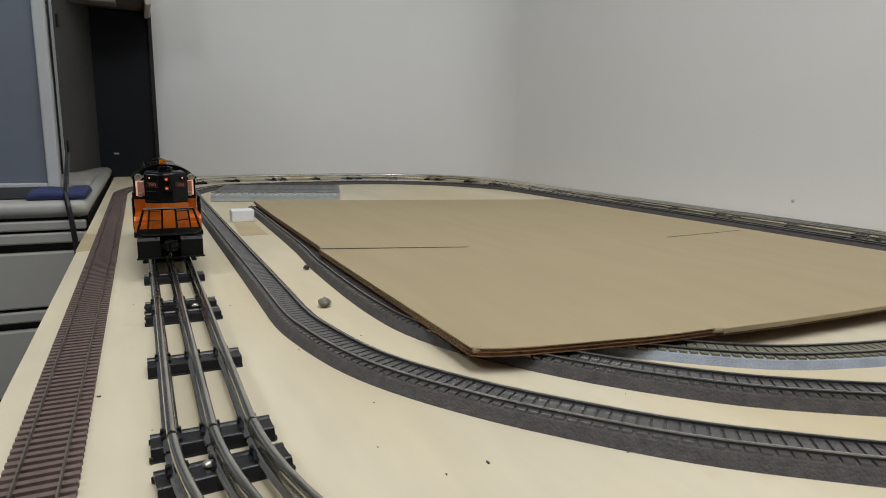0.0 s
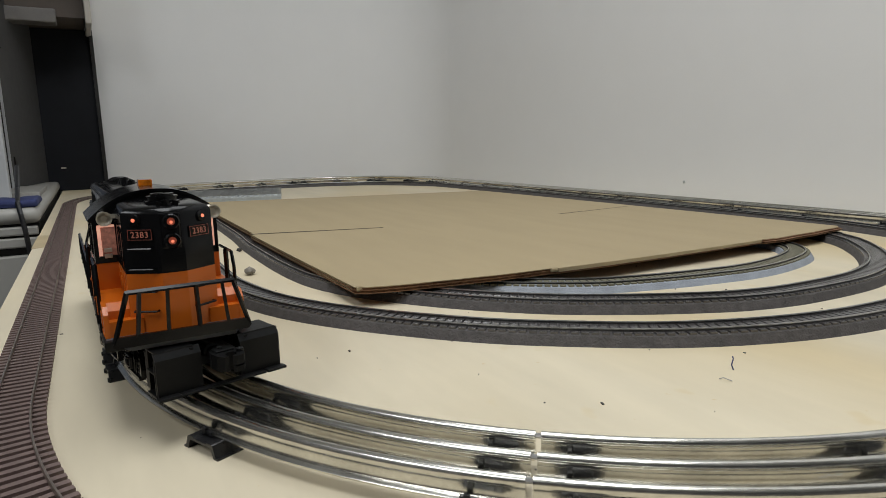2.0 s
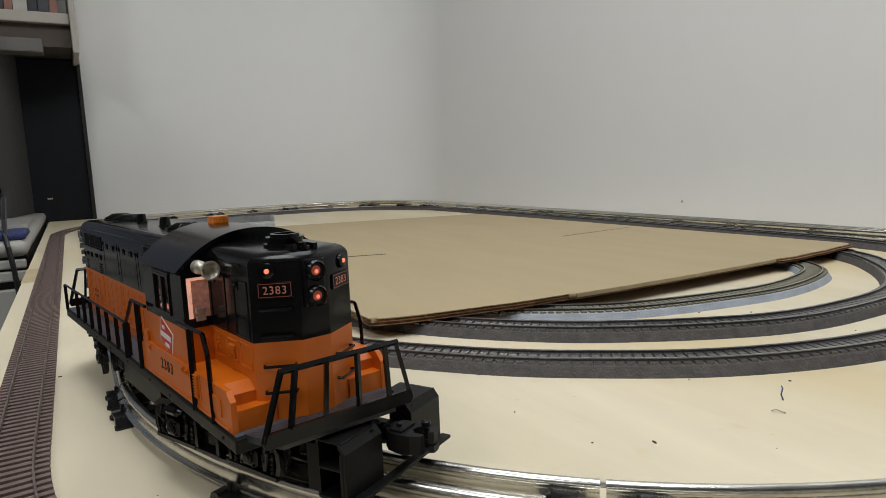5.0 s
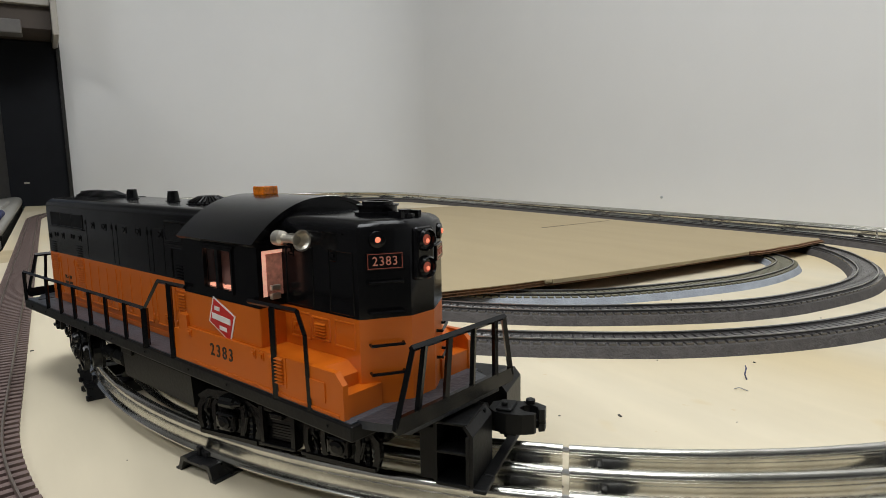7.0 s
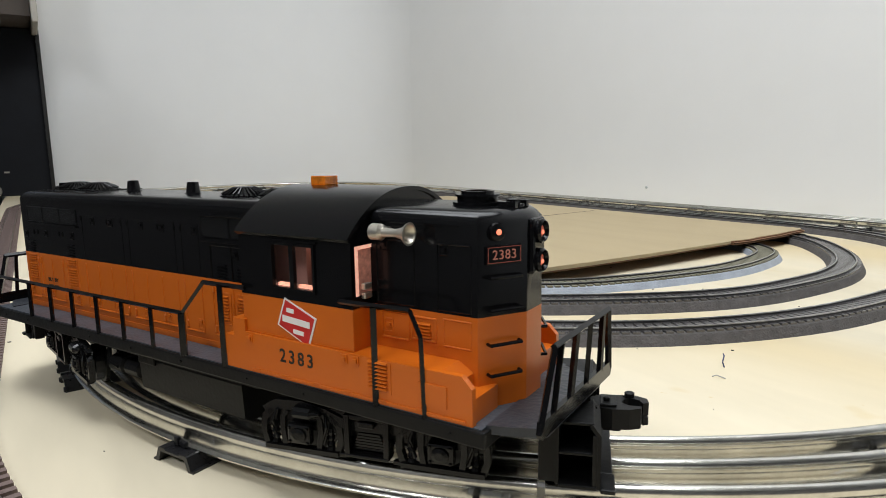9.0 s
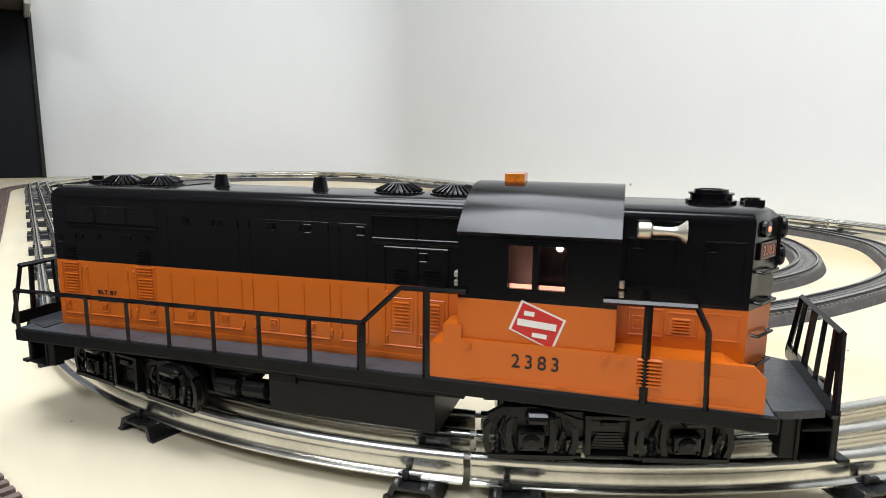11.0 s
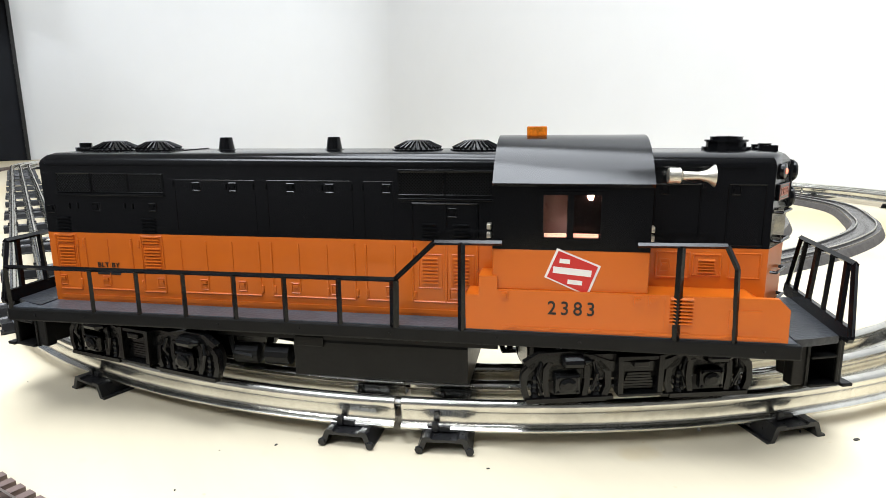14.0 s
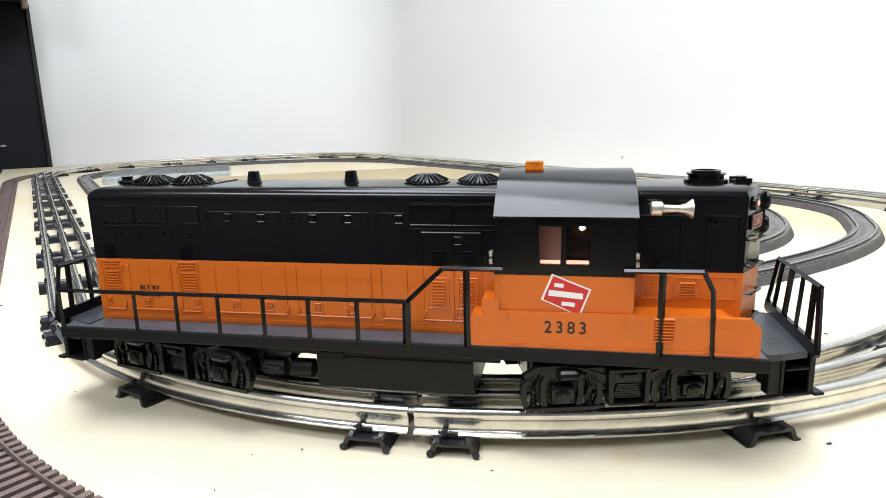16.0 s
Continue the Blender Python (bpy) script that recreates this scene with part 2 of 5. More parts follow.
def even(fine, step):
    out, left = [tuple(fine[0])], step
    for a, b in zip(fine, fine[1:]):
        a, b = Vector(a), Vector(b)
        d = (b - a).length
        while d >= left and d > 0:
            a = a + (b - a) * (left / d)
            d = (b - a).length
            out.append(tuple(a))
            left = step
        left -= d
    return out


def text(name, s, size, m, parent, mtx, depth=0.0001, bold=0.0, spacing=1.12):
    cu = bpy.data.curves.new(name, "FONT")
    cu.body, cu.size, cu.extrude, cu.offset = s, size, depth, bold
    cu.align_x, cu.align_y, cu.space_character = "CENTER", "CENTER", spacing
    tmp = bpy.data.objects.new(name, cu)
    me = bpy.data.meshes.new_from_object(tmp)
    bpy.data.objects.remove(tmp)
    bpy.data.curves.remove(cu)
    me.materials.clear()
    me.materials.append(m)
    ob = new(name, me)
    ob.parent = parent
    ob.matrix_basis = mtx
    return ob


def thing(name, label, category, group="", at=None):
    ob = new(name)
    ob.empty_display_size = 0.02
    if at is not None:
        ob.matrix_basis = at
    return tagged(ob, label, category, group)


# ---- room ----
def room():
    def slab(name, *a):
        m = {"wall_east": WALL, "ceiling": CEIL}.get(name, UNSEENWALL)
        return tagged(part(name, B(*a), m), kind="structure")
    slab("wall_east", 1.165, 1.27, -2.6, 2.25, -0.76, 1.85)
    bm = bmesh.new()
    # the two walls meet in a slightly rounded corner
    a, m, e = Vector((0.93, 2.0508)), Vector((1.1655, 1.9962)), Vector((1.1655, 1.78))
    bend = [tuple(a * (1 - k) ** 2 + m * 2 * k * (1 - k) + e * k * k) for k in [i / 10 for i in range(11)]]
    prism(bm, [(-2.2, 2.78)] + bend + [(1.2, 1.78), (1.2, 2.1), (-2.2, 2.9)], -0.76, 1.85, "z")
    tagged(smooth(part("wall_north", bm, WALL), 30), kind="structure")
    # unseen south and west walls, added in grey to hold reflections and bounce down
    slab("added_wall_south", -2.2, 1.27, -2.7, -2.6, -0.76, 1.85)
    slab("added_wall_west", -2.3, -2.2, -2.7, 2.9, -0.76, 1.85)
    slab("ceiling", -2.3, 1.27, -2.7, 2.9, 1.85, 1.95)
    tagged(part("floor", B(-2.3, 1.27, -2.7, 2.9, -0.86, -0.76), CARPET), kind="structure")


room()


# ---- train table ----
def train_table():
    t = thing("train_table", "pale plywood train table with wooden legs, against two white walls", "table")
    bm = bmesh.new()
    prism(bm, [(-0.03, -0.26), (1.162, -0.26), (1.162, 1.78), (1.145, 1.875), (1.107, 1.942), (1.045, 1.995), (0.925, 2.045), (-0.03, 2.266)], -0.019, 0, "z")
    part("tabletop", bm, PLY, t)
    bm = bmesh.new()
    prism(bm, [(-0.03, -0.26), (-0.012, -0.26), (-0.012, 2.26), (-0.03, 2.264)], -0.10, -0.019, "z")
    part("side_rail", bm, PLY, t)
    for x, y in ((0, -0.2), (1.1, -0.2), (0, 2.1), (1.1, 1.85)):
        part("leg", B(x - 0.02, x + 0.06, y - 0.04, y + 0.04, -0.76, -0.019, bevel=0.004), PLY, t)


train_table()


# ---- tinplate three-rail track ----
LOOP_C, LOOP_R, HALF = (0.4237, 0.2890), 0.3544, 0.089
LOOP_X = LOOP_C[0] - LOOP_R
RAIL = [(-0.0036, 0.0063), (0.0036, 0.0063), (0.0037, 0.0070), (0.0030, 0.0077), (0.0014, 0.0083), (0.0011, 0.0092), (0.0011, 0.0122), (0.0017, 0.0132), (0.0022, 0.0145), (0.0020, 0.0160), (0.0012, 0.0171),
        (0, 0.0175), (-0.0012, 0.0171), (-0.0020, 0.0160), (-0.0022, 0.0145), (-0.0017, 0.0132), (-0.0011, 0.0122), (-0.0011, 0.0092), (-0.0014, 0.0083), (-0.0030, 0.0077), (-0.0037, 0.0070)]


def tie_mesh(rolled):
    """Bent tin channel across the track; its long end (+y) points to the loop's inside. rolled: end ties with curled feet."""
    bm = bmesh.new()
    w = 0.0 if rolled else 0.0012
    prism(bm, [(-0.0100 - w, 0), (-0.0082 - w, 0), (-0.0064 - w, 0.0046), (0.0064 + w, 0.0046), (0.0082 + w, 0), (0.0100 + w, 0), (0.0098 + w, 0.0012), (0.0080 + w, 0.0060), (0.0072 + w, 0.0064), (0.0052, 0.0064), (0.0044, 0.0056), (-0.0044, 0.0056), (-0.0052, 0.0064), (-0.0072 - w, 0.0064), (-0.0080 - w, 0.0060), (-0.0098 - w, 0.0012)], -0.0262, 0.0285, "y")
    for e in (-1, 1):
        if rolled:
            for y in (-0.0262, 0.0285):
                lathe(bm, [(0.0013, -0.0008), (0.0016, 0), (0.0013, 0.0008)], pose(e * 0.0092, y, 0.0016, 90, 0, 0), 8)
            tube(bm, [(e * 0.0092, -0.0262, 0.0009), (e * 0.0092, 0.0285, 0.0009)], 0.0009, 6)
        else:
            bx(bm, e * 0.0118 - 0.0009, e * 0.0118 + 0.0009, -0.0262, 0.0285, 0, 0.0008)
    for s in (-1, 0, 1):
        for e in (-1, 1):
            bx(bm, -0.0050, -0.0026, s * 0.01725 + e * 0.0036 - 0.0010, s * 0.01725 + e * 0.0036 + 0.0010, 0.0062, 0.0096, bevel=0.0004)
            bx(bm, -0.0042, 0.0042, s * 0.01725 + e * 0.0032 - 0.0008, s * 0.01725 + e * 0.0032 + 0.0008, 0.0064, 0.0082, m=Matrix.Rotation(0.12 * e, 4, "Z"))
    return bm


def track_section(name, path_of, length, ties, at, label):
    """path_of(offset) gives the flat path of a rail; ties: (x, y, angle) in the section's space."""
    t = thing(name, label, "toy track", "three-rail loop", at)
    for off in (-0.01725, 0, 0.01725):
        ob = smooth(part("rail", sweep(bmesh.new(), path_of(off), RAIL), TIN, t, "bright tubular tinplate rail" if off else "tarnished centre rail"))
    first = None
    for i, (x, y, a) in enumerate(ties):
        m = pose(x, y, 0, 0, 0, a)
        if i == 1:
            part("tie", tie_mesh(False), TIE, t).matrix_basis = m
        elif first is None:
            first = part("tie", tie_mesh(True), TIE, t)
            first.matrix_basis = m
        else:
            twin(first, m)
    ends = [path_of(o)[-1] for o in (-0.01725, 0, 0.01725)]
    bm = bmesh.new()
    a, b = path_of(0)[-2], path_of(0)[-1]
    d = (Vector(b) - Vector(a)).normalized()
    for e in ends:
        tube(bm, [(e[0] - d.x * 0.004, e[1] - d.y * 0.004, 0.0155), (e[0] + d.x * 0.006, e[1] + d.y * 0.006, 0.0155)], 0.0011)
    part("track_pins", bm, NRAIL, t)
    return t


def curve_section():
    gap = 0.0012 / LOOP_R
    def path_of(off):
        return arc(0, 0, LOOP_R + off, math.degrees(gap), 45 - math.degrees(gap), 20)
    ties = []
    for a in (2.75, 22.5, 42.25):
        ties.append((LOOP_R * math.cos(radians(a)), LOOP_R * math.sin(radians(a)), a + 90))
    return path_of, ties


def straight_section(length):
    def path_of(off):
        return [(off, 0.0012), (off, length / 2), (off, length - 0.0012)]
    return path_of, [(0, y, -90) for y in ((0.017, length / 2, length - 0.017) if length > 0.1 else (length / 2,))]


def three_rail_loop():
    p, ties = curve_section()
    lab = "curved tubular tinplate track section on black tin ties"
    first = None
    far = 1.62
    turn = 1.9
    for (cx, cy), a0 in (((LOOP_C[0], LOOP_C[1]), 180), ((0.665, LOOP_C[1]), 270), ((0.665, far), 0), ((LOOP_C[0], far), 90)):
        for k in (0, 45):
            m = pose(cx, cy, 0, 0, 0, a0 + k + (turn if (cy < 1 and cx < 0.6) else 0))
            if first is None:
                first = track_section("track_section", p, 0, ties, m, lab)
            else:
                copy_thing(first, m)
    lab = "straight tubular tinplate track section on black tin ties"
    full = None
    y0 = LOOP_C[1] - LOOP_R * math.sin(radians(turn)) - 0.0
    for x, start in ((LOOP_X, y0), (1.0194, LOOP_C[1])):
        y = start
        while far - y > 0.02:
            L = min(0.254, far - y)
            if L > 0.2535:
                if full is None:
                    p, ties = straight_section(0.254)
                    full = track_section("track_section", p, 0.254, ties, pose(x, y, 0), lab)
                else:
                    copy_thing(full, pose(x, y, 0))
            else:
                p, ties = straight_section(L)
                track_section("track_section", p, L, ties, pose(x, y, 0), "short straight tinplate track section")
            y += L
    L = 0.665 - LOOP_C[0]
    p, ties = straight_section(L)
    track_section("track_section", p, L, ties, pose(0.665, far + LOOP_R, 0, 0, 0, 90), lab)
    p, ties = straight_section(L - 0.012)
    track_section("track_section", p, L, ties, pose(0.665, LOOP_C[1] - LOOP_R, 0, 0, 0, 90), lab)


three_rail_loop()


# ---- small-gauge tracks ----
def tie_rows(parent, path, size, z, m, keep, name="tie"):
    """Single ties where the camera passes near (keep), the rest joined."""
    lx, ly, h = size
    first = None
    rest = bmesh.new()
    n = 0
    for i in range(1, len(path) - 1):
        p, q = Vector(path[i - 1]), Vector(path[i + 1])
        a = math.degrees(math.atan2(q.y - p.y, q.x - p.x))
        mm = pose(path[i][0], path[i][1], z, 0, 0, a + random.uniform(-1, 1))
        if keep(*path[i]) and n < 280:
            n += 1
            if first is None:
                first = part(name, B(-lx / 2, lx / 2, -ly / 2, ly / 2, 0, h), m, parent)
                first.matrix_basis = mm
            else:
                twin(first, mm)
        else:
            bx(rest, -lx / 2, lx / 2, -ly / 2, ly / 2, 0, h, m=mm)
    tagged(part("far_ties", rest, m, parent), kind="stuff")


def small_rail(off, z, w, h):
    return [(off - w / 2, z), (off + w / 2, z), (off + w * 0.35, z + h), (off - w * 0.35, z + h)]


def brown_track():
    t = thing("flexible_track", "brown flexible model track with tarnished rails on bare plywood", "toy track")
    fine = arc(0.4595, 0.235, 0.459, 262, 180, 40) + [(0.0005, y / 20) for y in range(6, 32)] + arc(0.4595, 1.60, 0.459, 180, 90, 40) + [(0.62, 2.045), (0.80, 2.002), (0.98, 1.955)]
    path = even(fine, 0.0066)
    for off in (-0.0085, 0.0085):
        part("rail", sweep(bmesh.new(), path[::2], small_rail(off, 0.0027, 0.0012, 0.0024)), HORAIL, t)
    part("tie_webbing", sweep(bmesh.new(), path[::2], [(-0.0112, 0.0001), (0.0112, 0.0001), (0.0110, 0.0008), (-0.0110, 0.0008)]), HOTIE, t)
    tie_rows(t, path, (0.0034, 0.0300, 0.0029), 0.0, HOTIE, lambda x, y: y < 1.15 and x < 0.12)


def foam_track(name, label, pts, foam, tie, keep, h=0.0072, w=0.0167, top=0.0130, gauge=0.00825):
    """Glossy broad ties and two rails on a foam strip with sloping sides."""
    t = thing(name, label, "toy track")
    path = spline(pts, 0.0066)
    part("foam_roadbed", sweep(bmesh.new(), path, [(-w, 0), (w, 0), (top + 0.0006, h - 0.0007), (top - 0.0006, h), (-top + 0.0006, h), (-top - 0.0006, h - 0.0007)]), foam, t, "granular foam roadbed strip")
    for off in (-gauge, gauge):
        part("rail_web", sweep(bmesh.new(), path, small_rail(off, h + 0.0012, 0.0010, 0.0014)), RAILWEB, t, "blackened rail web")
        part("rail", sweep(bmesh.new(), path, small_rail(off, h + 0.0026, 0.0012, 0.0007)), NRAIL, t)
    tie_rows(t, path, (0.0049, 0.0252, 0.0013), h, tie, keep)
    return t


brown_track()
foam_track("foam_bed_track", "model track on a charcoal foam roadbed loop", [(0.40, 1.77), (0.25, 1.72), (0.165, 1.60), (0.149, 1.45), (0.149, 0.60), (0.149, 0.48), (0.154, 0.428), (0.167, 0.368), (0.186, 0.322), (0.2135, 0.277), (0.242, 0.240), (0.275, 0.203), (0.312, 0.171), (0.368, 0.131), (0.432, 0.102), (0.50, 0.085), (0.58, 0.080), (0.66, 0.083), (0.74, 0.098), (0.81, 0.130), (0.905, 0.20), (0.950, 0.31), (0.962, 0.48), (0.962, 1.35), (0.92, 1.56), (0.80, 1.71), (0.62, 1.775), (0.40, 1.77)],
           FOAM, NTIE, lambda x, y: y < 0.85 and x < 0.95)
foam_track("foam_bed_track", "inner model track on charcoal foam, half under cardboard", [(0.240, 1.22), (0.232, 0.80), (0.225, 0.655), (0.226, 0.48), (0.242, 0.39), (0.288, 0.307), (0.3455, 0.2417), (0.400, 0.202), (0.450, 0.174), (0.490, 0.158), (0.544, 0.1480), (0.634, 0.1480), (0.71, 0.170), (0.782, 0.2175), (0.8365, 0.278), (0.852, 0.36), (0.852, 0.9)],
           FOAM, NTIE, lambda x, y: y < 0.62)
foam_track("grey_foam_track", "tight model track curve on pale grey foam under the cardboard", [(0.27, 0.43), (0.315, 0.357), (0.366, 0.306), (0.421, 0.266), (0.47, 0.248), (0.526, 0.235), (0.588, 0.2265), (0.650, 0.2320), (0.706, 0.250), (0.739, 0.285), (0.748, 0.33), (0.745, 0.42)],
           GREYFOAM, GREENTIE, lambda x, y: True, h=0.0058)


# ---- cardboard ----
def cardboard_sheet():
    t = thing("cardboard_sheet", "large sheet of brown double-wall cardboard with torn edges", "cardboard")
    z0, z1 = 0.0112, 0.0154
    zm = z0 + 0.0021
    front = [(0.2260, 0.3250), (0.2340, 0.3195), (0.2480, 0.3150), (0.2620, 0.3118), (0.2820, 0.3085), (0.3020, 0.3055), (0.3240, 0.3025), (0.3480, 0.2990), (0.3760, 0.2965), (0.4080, 0.2950)]
    ledge = [(0.4110, 0.2925), (0.4700, 0.2890), (0.5400, 0.2870), (0.6200, 0.2862), (0.6980, 0.2868)]
    torn = [(0.7010, 0.2830), (0.7300, 0.2800), (0.7600, 0.2828), (0.8000, 0.2838), (0.8350, 0.2880), (0.8660, 0.2900)]
    back = [(0.8760, 0.302), (0.866, 0.70), (0.852, 1.10), (0.55, 1.165), (0.238, 1.235), (0.2320, 1.0), (0.2290, 0.70), (0.2240, 0.686), (0.2245, 0.50)]
    pulled = [(x, y + 0.0052) for x, y in torn]
    part("top_liner", prism(bmesh.new(), front + ledge + pulled + back, z1 - 0.0005, z1, "z"), CARD, t)
    part("middle_liner", prism(bmesh.new(), front + ledge + torn + back, zm - 0.0002, zm + 0.0003, "z"), CARDEDGE, t)
    part("bottom_liner", prism(bmesh.new(), front + ledge + torn + back, z0, z0 + 0.0005, "z"), CARDEDGE, t)
    # folded liner closes the edge between the two tears
    bm = bmesh.new()
    for (xa, ya), (xb, yb) in zip(ledge, ledge[1:]):
        prism(bm, [(xa, ya - 0.0004), (xb, yb - 0.0004), (xb, yb + 0.0002), (xa, ya + 0.0002)], z0 + 0.0012, z1 - 0.0002, "z")
    part("folded_edge", bm, CARD, t, "pale folded cardboard edge")

    # zigzag flutes that show at the cut side edge
    def west_x(y):
        for (xa, ya), (xb, yb) in (((0.2260, 0.325), (0.2245, 0.50)), ((0.2245, 0.50), (0.2240, 0.686)), ((0.2240, 0.686), (0.2290, 0.70)), ((0.2290, 0.70), (0.2320, 1.0)), ((0.2320, 1.0), (0.238, 1.235))):
            if y <= yb:
                return xa + (xb - xa) * (y - ya) / (yb - ya)
        return 0.238
    bm = bmesh.new()
    for za, zb in ((z0 + 0.0004, zm - 0.0001), (zm + 0.0002, z1 - 0.0004)):
        y = 0.332
        while y < 1.22:
            x = west_x(y)
            prism(bm, [(y, za), (y + 0.0007, za), (y + 0.0035, zb), (y + 0.0028, zb)], x + 0.0003, x + 0.03, "x")
            prism(bm, [(y + 0.0028, zb), (y + 0.0035, zb), (y + 0.0063, za), (y + 0.0056, za)], x + 0.0003, x + 0.03, "x")
            y += 0.0056
    tagged(part("flutes", bm, CARD, t), kind="stuff")
    # crushed flutes between the liners along the near edge
    rng = random.Random(3)
    for path, za, zb, inset in ((front, zm + 0.0003, z1 - 0.0005, 0.0006), (front + ledge, z0 + 0.0005, zm - 0.0002, 0.0009), (torn, zm + 0.0003, z1 - 0.0005, 0.0030), (torn, z0 + 0.0005, zm - 0.0002, 0.0009)):
        for dz in (0.0, 0.5):
            bm = bmesh.new()
            rows = []
            for x, y in even([Vector(q) for q in path], 0.0022):
                w = rng.uniform(0, 0.0009)
                zc = za + (zb - za) * (dz + 0.25)
                hh = (zb - za) * 0.23
                rows.append([bm.verts.new(q) for q in ((x, y + inset + w, zc - hh), (x, y + inset + w * 0.4, zc + hh), (x, y + 0.012, zc + hh), (x, y + 0.012, zc - hh))])
            for r, s in zip(rows, rows[1:]):
                for q in range(4):
                    bm.faces.new((r[q], r[(q + 1) % 4], s[(q + 1) % 4], s[q]))
            part("crushed_flute", bm, CARDEDGE, t, "crushed dark flutes of the cut edge")
    # curl of torn liner at the step and at the corner
    for x, y, l in ((0.404, 0.2950, 0.007), (0.2272, 0.3246, 0.006)):
        bm = lathe(bmesh.new(), [(0.0010, 0), (0.0017, 0.0004), (0.0017, l - 0.0004), (0.0010, l)], pose(x, y, z1 - 0.0012, 0, 90, -12), 9)
        part("liner_curl", bm, CARD, t, "curled torn liner")
    for p, q, w in (((0.2245, 0.688), (0.393, 0.643), 0.0050), ((0.684, 0.621), (0.847, 0.636), 0.0026)):
        bm = bmesh.new()
        d = Vector((q[0] - p[0], q[1] - p[1])).normalized()
        nn = (-d.y * w / 2, d.x * w / 2)
        prism(bm, [(p[0] - nn[0], p[1] - nn[1]), (q[0] - nn[0] * 0.6, q[1] - nn[1] * 0.6), (q[0] + nn[0] * 0.6, q[1] + nn[1] * 0.6), (p[0] + nn[0], p[1] + nn[1])], z1 + 0.0001, z1 + 0.0003, "z")
        part("cut_slit", bm, SLIT, t, "dark knife slit")
    # the west side stands thicker than the rest
    for ob in t.children:
        for v in ob.data.vertices:
            v.co.z = z0 + (v.co.z - z0) * (1.42 - 0.6 * (v.co.x - 0.218) / 0.68)


cardboard_sheet()


# ---- loose bits on the table ----
def loose_bits():
    def lump(name, x, y, r, m, label, cat, seed):
        bm = bmesh.new()
        bmesh.ops.create_icosphere(bm, subdivisions=2, radius=r)
        for v in bm.verts:
            v.co *= 1 + 0.35 * noise.noise(v.co * (1.6 / r) + Vector((seed, 0, 0)))
            v.co.z *= 0.75
        lo = min(v.co.z for v in bm.verts)
        for v in bm.verts:
            v.co += Vector((x, y, -lo))
        tagged(part(name, bm, m), label, cat)
    lump("pebble", 0.182, 0.509, 0.0055, STONE, "small rough grey-brown pebble on plywood", "pebble", 1)
    lump("pebble", 0.203, 0.662, 0.0032, DEBRIS, "tiny black lump beside the foam roadbed", "pebble", 4)
    tagged(part("wire_stub", tube(bmesh.new(), [(0.357, 0.073, 0), (0.3565, 0.074, 0.003), (0.3585, 0.0745, 0.006), (0.3590, 0.0755, 0.007)], 0.0004), mat("blue_wire", (0.05, 0.06, 0.14), 0.5)), "short blue wire end sticking out of plywood", "wire")
    tagged(part("wire_stub", tube(bmesh.new(), [(0.338, 0.068, 0.0004), (0.339, 0.066, 0.0015), (0.341, 0.062, 0.0004)], 0.0003), BEIGE), "thin pale wire end lying on plywood", "wire")
    tagged(part("lint", tube(bmesh.new(), [(0.266, -0.043, 0.0005), (0.268, -0.041, 0.003), (0.271, -0.040, 0.0015), (0.274, -0.038, 0.006)], 0.0006), WHITEFOAM), "wisp of pale glue lint beside the rail", "lint")
    for x, y in ((0.0655, 0.262), (0.0800, 0.530)):
        bm = lathe(bmesh.new(), [(0.0026, 0), (0.0026, 0.0008), (0.0018, 0.0018), (0.0006, 0.0021)], pose(x, y, 0.0064), 12)
        tagged(smooth(part("screw", bm, SILVER)), "shiny round screw head on a black tie", "screw", "track screws")
    tagged(smooth(part("wall_nail", lathe(bmesh.new(), [(0.0032, 0), (0.0030, 0.0012), (0.0018, 0.0022), (0.0006, 0.0025)], pose(1.1652, 0.783, 0.034, 0, -90, 0), 12), GREYPLASTIC)), "small grey nail head in the white wall", "nail")
    rng = random.Random(7)
    bm = bmesh.new()
    for _ in range(130):
        x, y = rng.uniform(-0.02, 0.6), rng.uniform(-0.2, 0.62)
        r = rng.choice((0.0003, 0.0004, 0.0005, 0.0005, 0.0008))
        m = pose(x, y, r * 0.3, 0, 0, rng.uniform(0, 180))
        bx(bm, -r * rng.uniform(0.7, 2), r, -r * 0.6, r * 0.6, -r * 0.3, r * 0.4, m=m)
    tagged(part("table_crumbs", bm, DEBRIS), "scattered dark specks and crumbs on plywood", "debris", kind="stuff")
    tagged(part("foam_block", B(0.176, 0.212, 1.060, 1.090, 0, 0.020, bevel=0.002), WHITEFOAM), "small white foam block between roadbeds", "block")
    bm = bmesh.new()
    prism(bm, [(-0.031, 0.86), (0.004, 0.875), (0.010, 0.99), (-0.031, 1.01)], 0.0001, 0.0004, "z")
    tagged(part("masking_tape", bm, TAPE), "tan masking tape strip on the plywood edge", "tape")
    bm = prism(bmesh.new(), [(0.170, 0.920), (0.208, 0.918), (0.209, 1.050), (0.177, 1.054)], 0.0001, 0.0004, "z")
    tagged(part("masking_tape", bm, TAPE), "tan masking tape strip between the roadbeds", "tape")


loose_bits()


